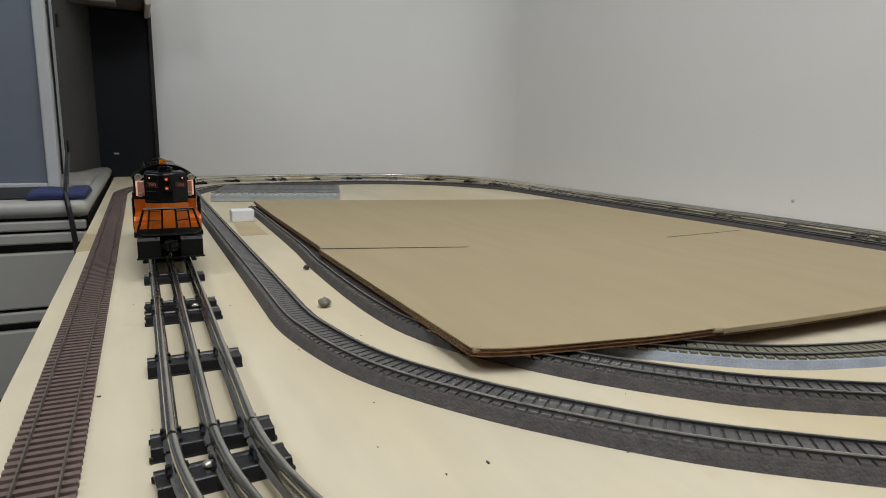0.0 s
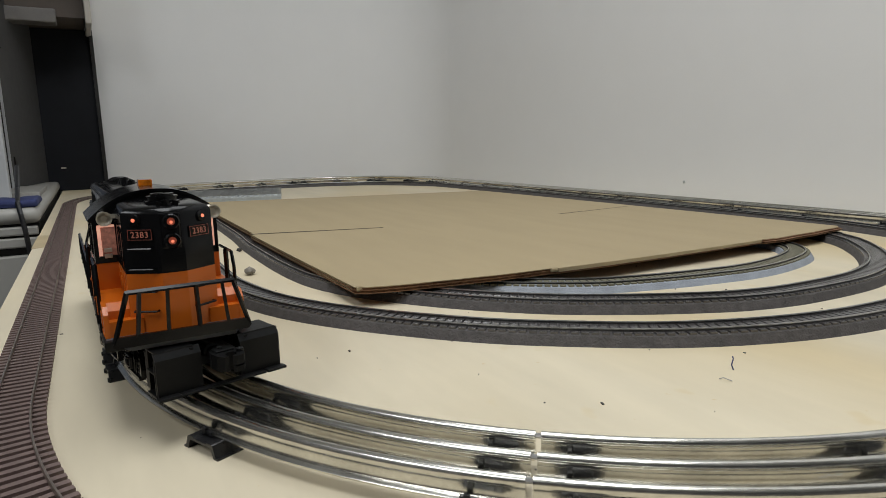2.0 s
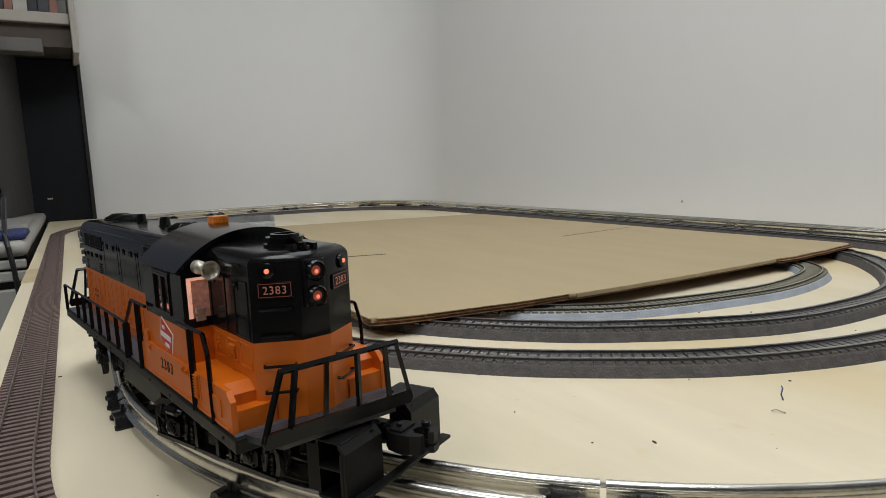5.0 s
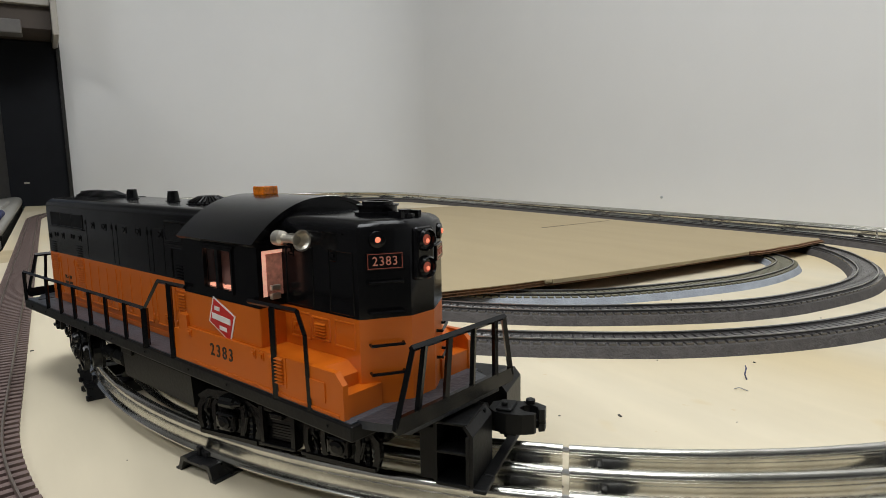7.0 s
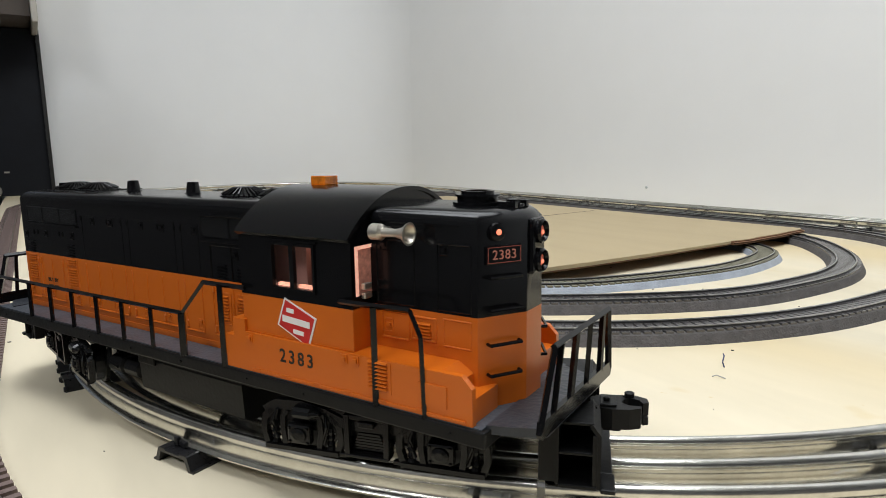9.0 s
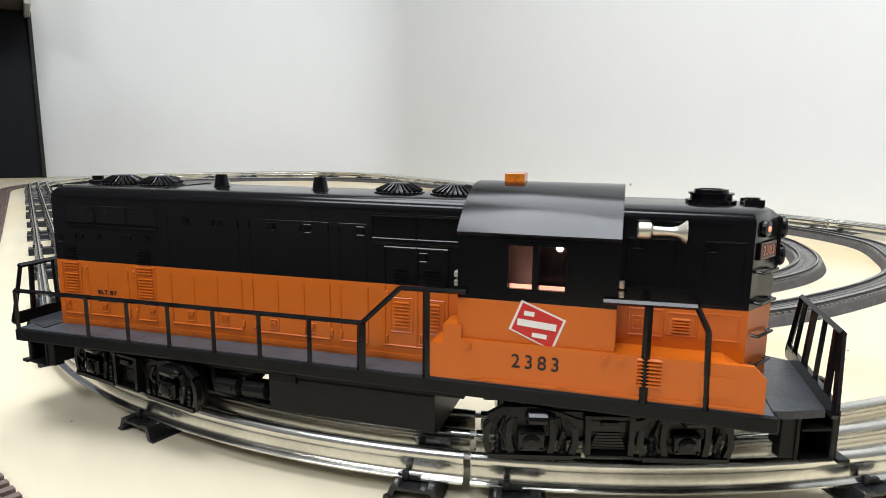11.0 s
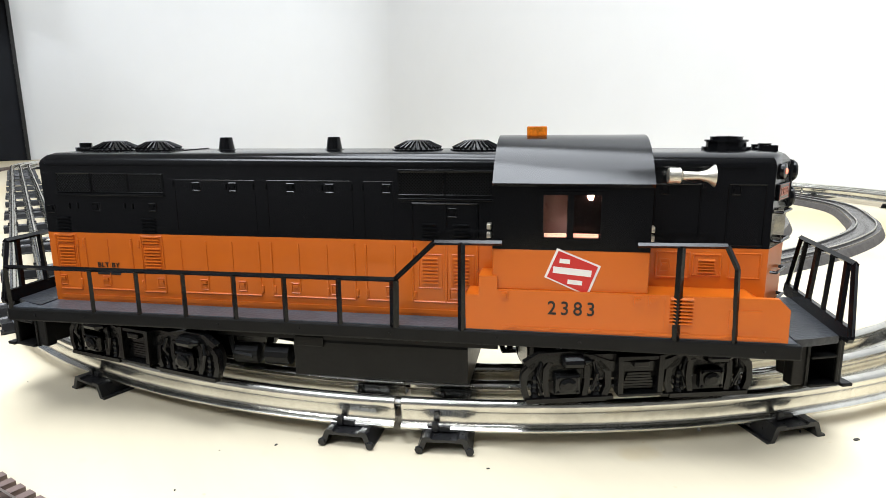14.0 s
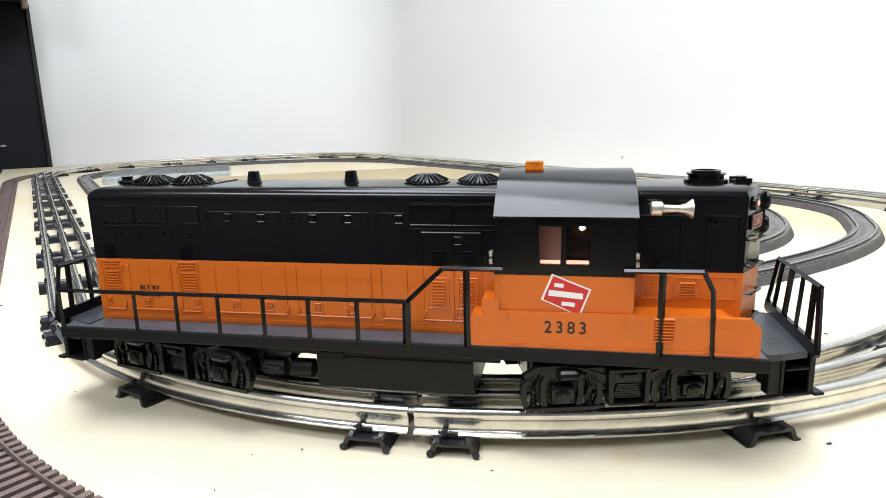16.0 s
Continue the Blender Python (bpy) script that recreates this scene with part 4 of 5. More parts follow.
def cab():
    c = part("cab_lower", B(0.0402, 0.0915, -0.0304, 0.0304, 0.0462, 0.0745, bevel=0.0004), ORANGE, LOCO, "orange lower cab wall")
    for s in (-1, 1):
        part("cab_seam", B(0.0402, 0.0915, *sorted((s * 0.0303, s * 0.0306)), 0.0608, 0.0611), ORANGE, c)
    # upper walls round the openings
    wx0, wx1, wz0, wz1 = 0.0569, 0.0754, 0.0787, 0.0929
    for s in (-1, 1):
        ya, yb = sorted((s * 0.0304, s * 0.0289))
        bm = holed(bmesh.new(), (0.0402, 0.0915, 0.0745, 0.0978), (wx0, wx1, wz0, wz1), ya, yb)
        w = part("cab_side", bm, BLACK, LOCO, "black cab side with sliding window")
        bm = bmesh.new()
        yo, yi = sorted((s * 0.0302, s * 0.031))
        bx(bm, wx0 - 0.001, wx1 + 0.001, yo, yi, wz0 - 0.0012, wz0 - 0.0002)
        bx(bm, wx0 - 0.001, wx1 + 0.001, yo, yi, wz1 + 0.0002, wz1 + 0.0012)
        bx(bm, wx0 - 0.001, wx0, yo, yi, wz0 - 0.0002, wz1 + 0.0002)
        bx(bm, wx1, wx1 + 0.001, yo, yi, wz0 - 0.0002, wz1 + 0.0002)
        bx(bm, 0.0648, 0.0667, *sorted((s * 0.0291, s * 0.0307)), wz0, wz1)
        bx(bm, wx0 - 0.002, wx1 + 0.002, yo, yi, wz1 + 0.0014, wz1 + 0.0021)
        part("window_frame", bm, BLACK, w)
        for xa, xb in ((wx0 + 0.0004, 0.0646), (0.0669, wx1 - 0.0004)):
            bm = B(xa, xb, *sorted((s * 0.0272, s * 0.0288)), wz0, wz0 + 0.0010)
            part("pane_edge", bm, EDGEGLOW, w, "edge of clear plastic pane glowing pink")
        pane = part("window_pane", B(wx0 + 0.0006, 0.0647, *sorted((s * 0.0296, s * 0.03)), wz0, wz1), glass, w, "clear plastic pane")
        pane.visible_shadow = False
        pane = part("window_pane", B(0.0668, wx1, *sorted((s * 0.0293, s * 0.0295)), wz0, wz1), glass, w, "clear plastic pane")
        pane.visible_shadow = False
    # end walls, with a tall narrow window each side of the hood
    for x0, x1, f in ((0.0402, 0.0416, -1), (0.0901, 0.0915, 1)):
        for s in (-1, 1):
            bm = bmesh.new()
            y = lambda a, b: sorted((s * a, s * b))
            bx(bm, x0, x1, *y(0.0175, 0.0190), 0.0745, 0.0978)
            bx(bm, x0, x1, *y(0.0285, 0.0289), 0.0745, 0.0978)
            bx(bm, x0, x1, *y(0.0190, 0.0285), 0.0745, 0.0782)
            bx(bm, x0, x1, *y(0.0190, 0.0285), 0.0942, 0.0978)
            w = part("cab_end", bm, BLACK, LOCO)
            pane = part("window_pane", B((x0 + x1) / 2 - 0.0002, (x0 + x1) / 2 + 0.0002, *y(0.0190, 0.0285), 0.0782, 0.0942), glow_pane if f > 0 else glass, w, "clear plastic pane glowing pink")
            if f > 0:
                bm = B(x1 - 0.0013, x1 - 0.0001, *y(0.0268, 0.0285), 0.0782, 0.0942)
                bx(bm, x1 - 0.0013, x1 - 0.0001, *y(0.0190, 0.0268), 0.0930, 0.0942)
                part("pane_edge", bm, EDGEGLOW, w, "edge of clear plastic pane glowing pink")
    # arched roof
    bm = bmesh.new()
    arch = []
    for i in range(21):
        a = -1 + 2 * i / 20
        arch.append((a * 0.0324, 0.0968 + 0.0146 * (1 - abs(a) ** 2.3)))
    inner = [(y * 0.955, z - 0.0012) for y, z in reversed(arch)]
    prism(bm, arch + inner, 0.0402, 0.0918, "x")
    smooth(part("cab_roof", bm, BLACK, LOCO, "arched satin black cab roof"), 30)
    for x in (0.0404, 0.0902):
        part("cab_gable", prism(bmesh.new(), [(y * 0.955, z - 0.0011) for y, z in arch], x, x + 0.0008, "x"), BLACK, LOCO)
    # inside
    part("cab_inner_wall", B(0.0440, 0.0880, -0.0185, 0.0185, 0.0750, 0.0940), WINE, LOCO, "dark red inner bulkhead lit by the bulb")
    for s in (-1, 1):
        # added backing: its pale colour stands for tint and reflections in the rear pane
        part("pane_backing", B(0.0440, 0.0648, *sorted((s * 0.0188, s * 0.0225)), 0.0750, 0.0940), PINK, LOCO, "added pale backing behind the pane")
        part("cab_bulb", lathe(bmesh.new(), [(0.0006, 0), (0.0011, 0.0010), (0.0010, 0.0024), (0.0003, 0.003)], pose(0.0725, s * 0.0225, 0.0904), 10), BULB, LOCO, "small glowing bulb")
        part("bulb_holder", B(0.0690, 0.0760, *sorted((s * 0.0190, s * 0.0260)), 0.0935, 0.0945), PINK, LOCO)
        # small silver-coloured fittings beside the cab
        for x in (0.0385, 0.0925):
            bm = bmesh.new()
            for k in range(2):
                bx(bm, x - 0.0008, x + 0.0008, *sorted((s * 0.0225, s * 0.0262)), 0.0772 + k * 0.0030, 0.0792 + k * 0.0030, bevel=0.0003)
            part("side_fitting", bm, SILVER, LOCO, "small silver fitting beside the cab")
    b = part("beacon", B(0.0500, 0.0572, -0.0036, 0.0036, 0.1112, 0.1146, bevel=0.0004), AMBER, LOCO, "amber plastic roof beacon")
    part("beacon_base", B(0.0497, 0.0575, -0.0039, 0.0039, 0.1100, 0.1113), AMBER, b)


def boxes():
    """Orange side boxes with their steps."""
    for s in (-1, 1):
        bm = bmesh.new()
        prism(bm, [(0.0312, 0.0462), (0.1240, 0.0462), (0.1240, 0.0606), (0.0420, 0.0606), (0.0420, 0.0651), (0.0357, 0.0651), (0.0357, 0.0584), (0.0312, 0.0584)], *sorted((s * 0.0199, s * 0.0316)), "y")
        b = part("battery_box", bm, ORANGE, LOCO, "orange stepped side box")
        bm = bmesh.new()
        prism(bm, [(0.1240, 0.0462), (0.1352, 0.0462), (0.1350, 0.0572), (0.1316, 0.0606), (0.1240, 0.0606)], *sorted((s * 0.0295, s * 0.0316)), "y")
        prism(bm, [(0.1240, 0.0462), (0.1345, 0.0462), (0.1345, 0.0535), (0.1290, 0.0535), (0.1290, 0.0575), (0.1240, 0.0606)], *sorted((s * 0.0150, s * 0.0295)), "y")
        part("front_step", bm, ORANGE, LOCO, "orange front step")
        y0, y1 = sorted((s * 0.0314, s * 0.032))
        bm = B(0.0440, 0.1330, y0, y1, 0.0468, 0.0476)
        for x in (0.046, 0.060, 0.074, 0.088, 0.102, 0.116):
            bx(bm, x, x + 0.003, y0, sorted((s * 0.0314, s * 0.0323))[1] if s > 0 else y1, 0.0466, 0.0480)
        part("lower_bead", bm, ORANGE, b)
        first = None
        for i in range(8):
            mm = pose(0.1020, s * 0.0316, 0.0515 + i * 0.00118)
            if first is None:
                bm = bmesh.new()
                prism(bm, [(0, 0.00050), (s * 0.0011, -0.00010), (s * 0.0011, -0.00030), (0, -0.00030)], -0.0036, 0.0036, "x")
                first = part("louver", bm, ORANGE, b)
                first.matrix_basis = mm
            else:
                twin(first, mm)
        for x in (0.0443, 0.0883, 0.0930):
            bm = B(x - 0.0014, x + 0.0014, y0, y1, 0.0570, 0.0600)
            bx(bm, x - 0.0007, x + 0.0009, *sorted((s * 0.0314, s * 0.0326)), 0.0578, 0.0592)
            part("latch", bm, ORANGE, b)
        part("box_panel", B(0.1168, 0.1268, y0, y1, 0.0500, 0.0565), ORANGE, b)
        part("louver_panel", B(0.0968, 0.1068, *sorted((s * 0.0315, s * 0.0318)), 0.0500, 0.0605), ORANGE, b)


def markings():
    for s in (-1, 1):
        turn = Matrix.Rotation(radians(90), 4, "X") if s < 0 else Matrix.Rotation(radians(180), 4, "Z") @ Matrix.Rotation(radians(90), 4, "X")
        text("road_number", "2383", 0.0072, INK, LOCO, Matrix.Translation((0.0669, s * 0.03170, 0.0546)) @ turn @ Matrix.Diagonal((0.86, 0.92, 1, 1)), bold=0.00007, spacing=1.38)
        text("builder_text", "BLT BY", 0.0026, INK, LOCO, Matrix.Translation((-0.1145, s * 0.02015, 0.0615)) @ turn @ Matrix.Diagonal((1.1, 1, 1, 1)), bold=0.00005)
        part("builder_bar", B(-0.1197, -0.1095, *sorted((s * 0.02005, s * 0.02020)), 0.0576, 0.0590), INK, LOCO)
        # tilted herald: white rim, red field, plain white bars
        poly = [(-0.0052, 0.0081), (0.0092, 0.0024), (0.0053, -0.0081), (-0.0092, -0.0019)]
        e = part("emblem", prism(bmesh.new(), poly, -0.0001, 0.0001, "y"), WHITE, LOCO, "tilted red and white emblem")
        e.matrix_basis = pose(0.0669, s * 0.03055, 0.0671)
        part("emblem_field", prism(bmesh.new(), [(x * 0.90, z * 0.90) for x, z in poly], -0.00025, 0.00025, "y"), RED, e)
        tilt = Matrix.Rotation(radians(5), 4, "Y")
        for x0, x1, z0, z1 in ((-0.0046, -0.0012, 0.0028, 0.0043), (-0.0064, 0.0062, -0.0008, 0.0014), (-0.0012, 0.0036, -0.0040, -0.0025)):
            part("emblem_bar", B(x0, x1, -0.0004, 0.0004, z0, z1, m=tilt), WHITE, e)


def nose():
    # angled face frames: origin at the middle of each slanting nose face
    for s in (-1, 1):
        a = math.degrees(math.atan2(0.0090, 0.0145))
        face = Matrix.Translation((0.1352, s * 0.01275, 0)) @ Matrix.Rotation(radians(a * s), 4, "Z")
        def put(ob):
            ob.matrix_basis = face
            return ob
        put(part("number_board", B(-0.0002, 0.0007, -0.0060, 0.0060, 0.0902, 0.0958, bevel=0.0003), BLACK, LOCO, "black number board with lit digits"))
        # emitting strips drawn for the pink glow that borders the board
        bm = bmesh.new()
        for z0, z1, y0, y1 in ((0.0906, 0.0908, -0.0056, 0.0056), (0.0952, 0.0954, -0.0056, 0.0056), (0.0908, 0.0952, -0.0056, -0.0054), (0.0908, 0.0952, 0.0054, 0.0056)):
            bx(bm, 0.0007, 0.0008, y0, y1, z0, z1)
        put(part("number_glow", bm, RIMGLOW, LOCO))
        text("number_digits", "2383", 0.0045, GLOWTEXT, LOCO, face @ Matrix.Translation((0.0008, 0, 0.0929)) @ Matrix.Rotation(radians(90), 4, "Z") @ Matrix.Rotation(radians(90), 4, "X") @ Matrix.Diagonal((0.85, 0.9, 1, 1)))
        put(smooth(part("marker_lamp", lathe(bmesh.new(), [(0.0028, 0), (0.0026, 0.0010), (0.0018, 0.0012)], pose(0, s * 0.0022, 0.0998, 0, 90, 0), 14), BLACK, LOCO)))
        put(part("marker_lens", lathe(bmesh.new(), [(0.0010, 0.0010), (0.0008, 0.0015), (0.0003, 0.0017)], pose(0, s * 0.0022, 0.0998, 0, 90, 0), 12), LENS, LOCO, "glowing red marker lens"))
        for z in (0.0865, 0.0768, 0.0662, 0.0568):
            if s > 0 and z > 0.07:
                continue
            y = 0.0054
            put(part("grab_iron", tube(bmesh.new(), [(0, -y, z), (0.0020, -y, z), (0.0020, y, z), (0, y, z)], 0.00055, 6), BLACK, LOCO))
    bm = B(0.1388, 0.1412, -0.0044, 0.0044, 0.0858, 0.1030, bevel=0.0011)
    part("headlight_housing", bm, BLACK, LOCO)
    for z in (0.0898, 0.0988):
        h = smooth(part("headlight", lathe(bmesh.new(), [(0.0036, 0), (0.0038, 0.0016), (0.0032, 0.0024), (0.0027, 0.0012)], pose(0.1405, 0, z, 0, 90, 0), 18), BLACK, LOCO))
        part("headlight_lens", lathe(bmesh.new(), [(0.0024, 0.0006), (0.0017, 0.0013), (0.0006, 0.0016)], pose(0.1405, 0, z, 0, 90, 0), 14), HEADGLASS, h, "dim reddish headlight lens")
        part("headlight_bulb", lathe(bmesh.new(), [(0.0008, 0.0015), (0.0006, 0.0019), (0.0002, 0.0020)], pose(0.1405, 0, z - 0.0003, 0, 90, 0), 10), LENS, h, "glowing bulb")


def frame_and_rails():
    f = part("frame", B(-0.1525, 0.1395, -0.0325, 0.0325, 0.0406, 0.0458, bevel=0.0007), CHASSIS, LOCO, "black walkway frame")
    part("walkway", B(-0.1510, 0.1380, -0.0315, 0.0315, 0.0457, 0.0462), WALKWAY, f, "scuffed grey tread plate")
    for s in (-1, 1):
        y = s * 0.0319
        def flat(name, pts, w=0.0009):
            bm = bmesh.new()
            for a, b in zip(pts, pts[1:]):
                tube(bm, [(a[0], y, a[1]), (b[0], y, b[1])], w, 4)
            return part(name, bm, BLACK, f)
        flat("handrail", [(-0.1508, 0.0624), (0.0062, 0.0628), (0.0205, 0.0764), (0.0435, 0.0767)])
        flat("handrail", [(0.0873, 0.0771), (0.1145, 0.0775), (0.1181, 0.0702), (0.1190, 0.0455)])
        first = None
        for x, z in ((-0.1508, 0.0618), (-0.1140, 0.0618), (-0.0943, 0.0619), (-0.0750, 0.0619), (-0.0547, 0.0620), (-0.0350, 0.0620), (-0.0144, 0.0620)):
            if first is None:
                first = part("rail_post", tube(bmesh.new(), [(0, y, 0.0455), (0, y, 0.0625)], 0.0010, 4), BLACK, f)
                first.matrix_basis = pose(x, 0, 0)
            else:
                twin(first, pose(x, 0, 0))
        part("rail_post", tube(bmesh.new(), [(0.0058, y, 0.0455), (0.0060, y, 0.0627)], 0.0017, 4), BLACK, f)
        for x in (0.0298, 0.1008):
            part("rail_post", tube(bmesh.new(), [(x, y, 0.0455), (x, y, 0.0768)], 0.0013, 4), BLACK, f)
        first = None
        for x in (-0.140, -0.118, -0.062, -0.030, 0.004, 0.042, 0.070, 0.128):
            mm = pose(x, s * 0.0325, 0.0432, 90, 0, 0)
            if first is None:
                first = part("rivet", lathe(bmesh.new(), [(0.0007, -0.0004), (0.0005, 0.0004)], Matrix.Identity(4), 6), CHASSIS, f)
                first.matrix_basis = mm
            else:
                twin(first, mm)
    # end railings
    for e in (1, -1):
        g = Matrix.Identity(4) if e > 0 else Matrix.Translation((-0.002, 0, 0)) @ Matrix.Rotation(math.pi, 4, "Z")
        bm = bmesh.new()
        prism(bm, [(0.1380, -0.0290), (0.1440, -0.0270), (0.1538, -0.0225), (0.1538, 0.0225), (0.1440, 0.0270), (0.1380, 0.0290)], 0.0440, 0.0466, "z")
        deck = part("platform", bm, DECKSHADE, LOCO, "scuffed end platform with shade in its colour")
        deck.matrix_basis = g
        bm = bmesh.new()
        prism(bm, [(-0.0298, 0.0478), (-0.0286, 0.0462), (0.0286, 0.0462), (0.0298, 0.0478), (0.0290, 0.0512), (-0.0290, 0.0512)], 0.1536, 0.1552, "x")
        rail = part("end_rail", bm, BLACK, LOCO, "black end railing leaning outward")
        rail.matrix_basis = g
        bm = bmesh.new()
        for a, b in (((0.1544, -0.0290, 0.0485), (0.1558, -0.0224, 0.0710)), ((0.1558, -0.0232, 0.0708), (0.1558, 0.0232, 0.0708)), ((0.1558, 0.0224, 0.0710), (0.1544, 0.0290, 0.0485))):
            tube(bm, [a, b], 0.0011, 4)
        part("rail_hoop", bm, BLACK, rail)
        for y in (-0.0175, -0.0060, 0.0060, 0.0175):
            part("rail_bar", tube(bmesh.new(), [(0.1544, y * 1.12, 0.0505), (0.1558, y, 0.0706)], 0.0011, 4), BLACK, rail)
    # fuel tank with air tanks behind it
    bm = bmesh.new()
    prism(bm, [(-0.0245, 0.0405), (-0.0262, 0.0360), (-0.0255, 0.0225), (-0.0225, 0.0208), (0.0225, 0.0208), (0.0255, 0.0225), (0.0262, 0.0360), (0.0245, 0.0405)], -0.0352, 0.0312, "x")
    t = part("fuel_tank", bm, CHASSIS, LOCO, "smooth black fuel tank")
    for s in (-1, 1):
        part("tank_fitting", B(-0.0345, -0.0230, *sorted((s * 0.0255, s * 0.0272)), 0.0345, 0.0385, bevel=0.0004), CHASSIS, t)
        bm = bmesh.new()
        for k in range(2):
            lathe(bm, [(0.002, 0), (0.0040, 0.0010), (0.0040, 0.0105), (0.002, 0.0115)], pose(-0.0610 + k * 0.0125, s * 0.0225, 0.0290, 0, 90, 0), 12)
        tube(bm, [(-0.062, s * 0.024, 0.036), (-0.060, s * 0.0255, 0.030), (-0.052, s * 0.0262, 0.029)], 0.0010)
        part("air_tank", bm, CHASSIS, LOCO, "pair of small black air tanks")
        part("under_sill", B(-0.066, 0.042, *sorted((s * 0.0235, s * 0.0268)), 0.0372, 0.0406), CHASSIS, t)


AXLE = 0.0256


def truck(x):
    """Two-axle power truck; its own space has the pivot at the origin."""
    tr = part("truck", B(-0.036, 0.036, -0.0105, 0.0105, 0.0235, 0.0385, bevel=0.002), TRUCK, LOCO, "glossy black two-axle truck")
    tr.matrix_basis = pose(x, 0, 0)
    wheels = []
    for ax in (-AXLE, AXLE):
        bm = bmesh.new()
        for s in (-1, 1):
            lathe(bm, [(0.0030, -0.0030), (0.0100, -0.0028), (0.0100, -0.0012), (0.0088, -0.0010), (0.0086, 0.0026), (0.0068, 0.0030), (0.0060, 0.0018), (0.0022, 0.0022)], pose(0, s * 0.0172, 0, -90 * s, 0, 0), 20)
            for k in range(4):
                lathe(bm, [(0.0012, 0), (0.0012, 0.0006)], pose(0.0042 * math.cos(k * 1.5708), s * 0.0192, 0.0042 * math.sin(k * 1.5708), -90 * s, 0, 0), 6)
        lathe(bm, [(0.0018, -0.0172), (0.0018, 0.0172)], pose(0, 0, 0, 90, 0, 0), 8)
        w = part("wheelset", bm, WHEEL, tr)
        w.matrix_basis = pose(ax, 0, 0.0262)
        wheels.append(w)
    for s in (-1, 1):
        y0, y1 = sorted((s * 0.0222, s * 0.0248))

        def band(bm, pts, w, ya, yb):
            """Strip of width w along a bent line in x and z."""
            left, right = [], []
            for i, q in enumerate(pts):
                d = (Vector(pts[min(i + 1, len(pts) - 1)]) - Vector(pts[max(i - 1, 0)])).normalized()
                left.append((q[0] - d.y * w / 2, q[1] + d.x * w / 2))
                right.append((q[0] + d.y * w / 2, q[1] - d.x * w / 2))
            return prism(bm, left + right[::-1], ya, yb, "y")
        bm = bmesh.new()
        # upper beam sags to the spring seat between the axles
        band(bm, [(-0.0395, 0.0335), (-0.0350, 0.0368), (-0.0250, 0.0372), (-0.0170, 0.0352), (-0.0110, 0.0325), (-0.0075, 0.0318), (0.0075, 0.0318), (0.0110, 0.0325), (0.0170, 0.0352), (0.0250, 0.0372), (0.0350, 0.0368), (0.0395, 0.0335)], 0.0042, y0, y1)
        for ax in (-AXLE, AXLE):
            for q in (-1, 1):
                # arched pedestal legs beside each axle box
                band(bm, [(ax + q * 0.0055, 0.0345), (ax + q * 0.0072, 0.0320), (ax + q * 0.0074, 0.0260), (ax + q * 0.0066, 0.0196)], 0.0020, y0, y1)
                band(bm, [(ax + q * 0.0110, 0.0345), (ax + q * 0.0146, 0.0300), (ax + q * 0.0150, 0.0240), (ax + q * 0.0136, 0.0190)], 0.0022, y0, y1)
            band(bm, [(ax - 0.0142, 0.0186), (ax + 0.0142, 0.0186)], 0.0018, *sorted((s * 0.0226, s * 0.0256)))
        part("side_frame", bm, TRUCK, tr, "cast truck side frame")
        # broad upper plate, cut out over each wheel
        low = [(-0.0385, 0.0300)]
        for ax in (-AXLE, AXLE):
            for d in (-0.0128, 0.0128):
                low += [(ax + d - 0.0034, 0.0270), (ax + d - 0.0030, 0.0315), (ax + d - 0.0016, 0.0332), (ax + d + 0.0016, 0.0332), (ax + d + 0.0030, 0.0315), (ax + d + 0.0034, 0.0270)]
        low += [(0.0385, 0.0300)]
        part("frame_plate", prism(bmesh.new(), [(-0.0385, 0.0372)] + low + [(0.0385, 0.0372)], *sorted((s * 0.0226, s * 0.0240)), "y"), TRUCK, tr)
        part("lower_bar", B(-0.0395, -0.0085, *sorted((s * 0.0228, s * 0.0250)), 0.0178, 0.0196, bevel=0.0004), TRUCK, tr)
        part("lower_bar", B(0.0085, 0.0395, *sorted((s * 0.0228, s * 0.0250)), 0.0178, 0.0196, bevel=0.0004), TRUCK, tr)
        # dull black plate put in for shade inside the spring opening
        part("recess_shade", B(-0.0064, 0.0064, *sorted((s * 0.0215, s * 0.0230)), 0.0205, 0.0355), GRILLE, tr, "black plate for the shade behind the springs")
        for ax in (-AXLE, AXLE):
            bm = B(ax - 0.0046, ax + 0.0046, *sorted((s * 0.0236, s * 0.0270)), 0.0216, 0.0302, bevel=0.0012)
            lathe(bm, [(0.0031, 0), (0.0030, 0.0007), (0.0016, 0.0012)], pose(ax, s * 0.0269, 0.0258, -90 * s, 0, 0), 12)
            for dx, dz in ((-0.0034, -0.0030), (0.0034, -0.0030), (-0.0034, 0.0030), (0.0034, 0.0030)):
                lathe(bm, [(0.0007, 0), (0.0005, 0.0007)], pose(ax + dx, s * 0.0269, 0.0258 + dz, -90 * s, 0, 0), 6)
            part("journal_box", bm, TRUCK, tr)
            bm = bmesh.new()
            for d in (-0.0108, 0.0108):
                lathe(bm, [(0.0012, 0.0192), (0.0016, 0.0200), (0.0011, 0.0212), (0.0016, 0.0224), (0.0011, 0.0236), (0.0016, 0.0248), (0.0011, 0.0260), (0.0015, 0.0275), (0.0012, 0.0290)], pose(ax + d, s * 0.0236, 0), 8)
            part("coil_spring", bm, TRUCK, tr)
            bm = lathe(bmesh.new(), [(0.0016, 0), (0.0028, 0.0008), (0.0029, 0.0070), (0.0020, 0.0078), (0.0010, 0.0100)], pose(ax - 0.002, s * 0.0256, 0.0352, 0, 90, 0), 12)
            part("brake_cylinder", bm, TRUCK, tr)
            bm = bmesh.new()
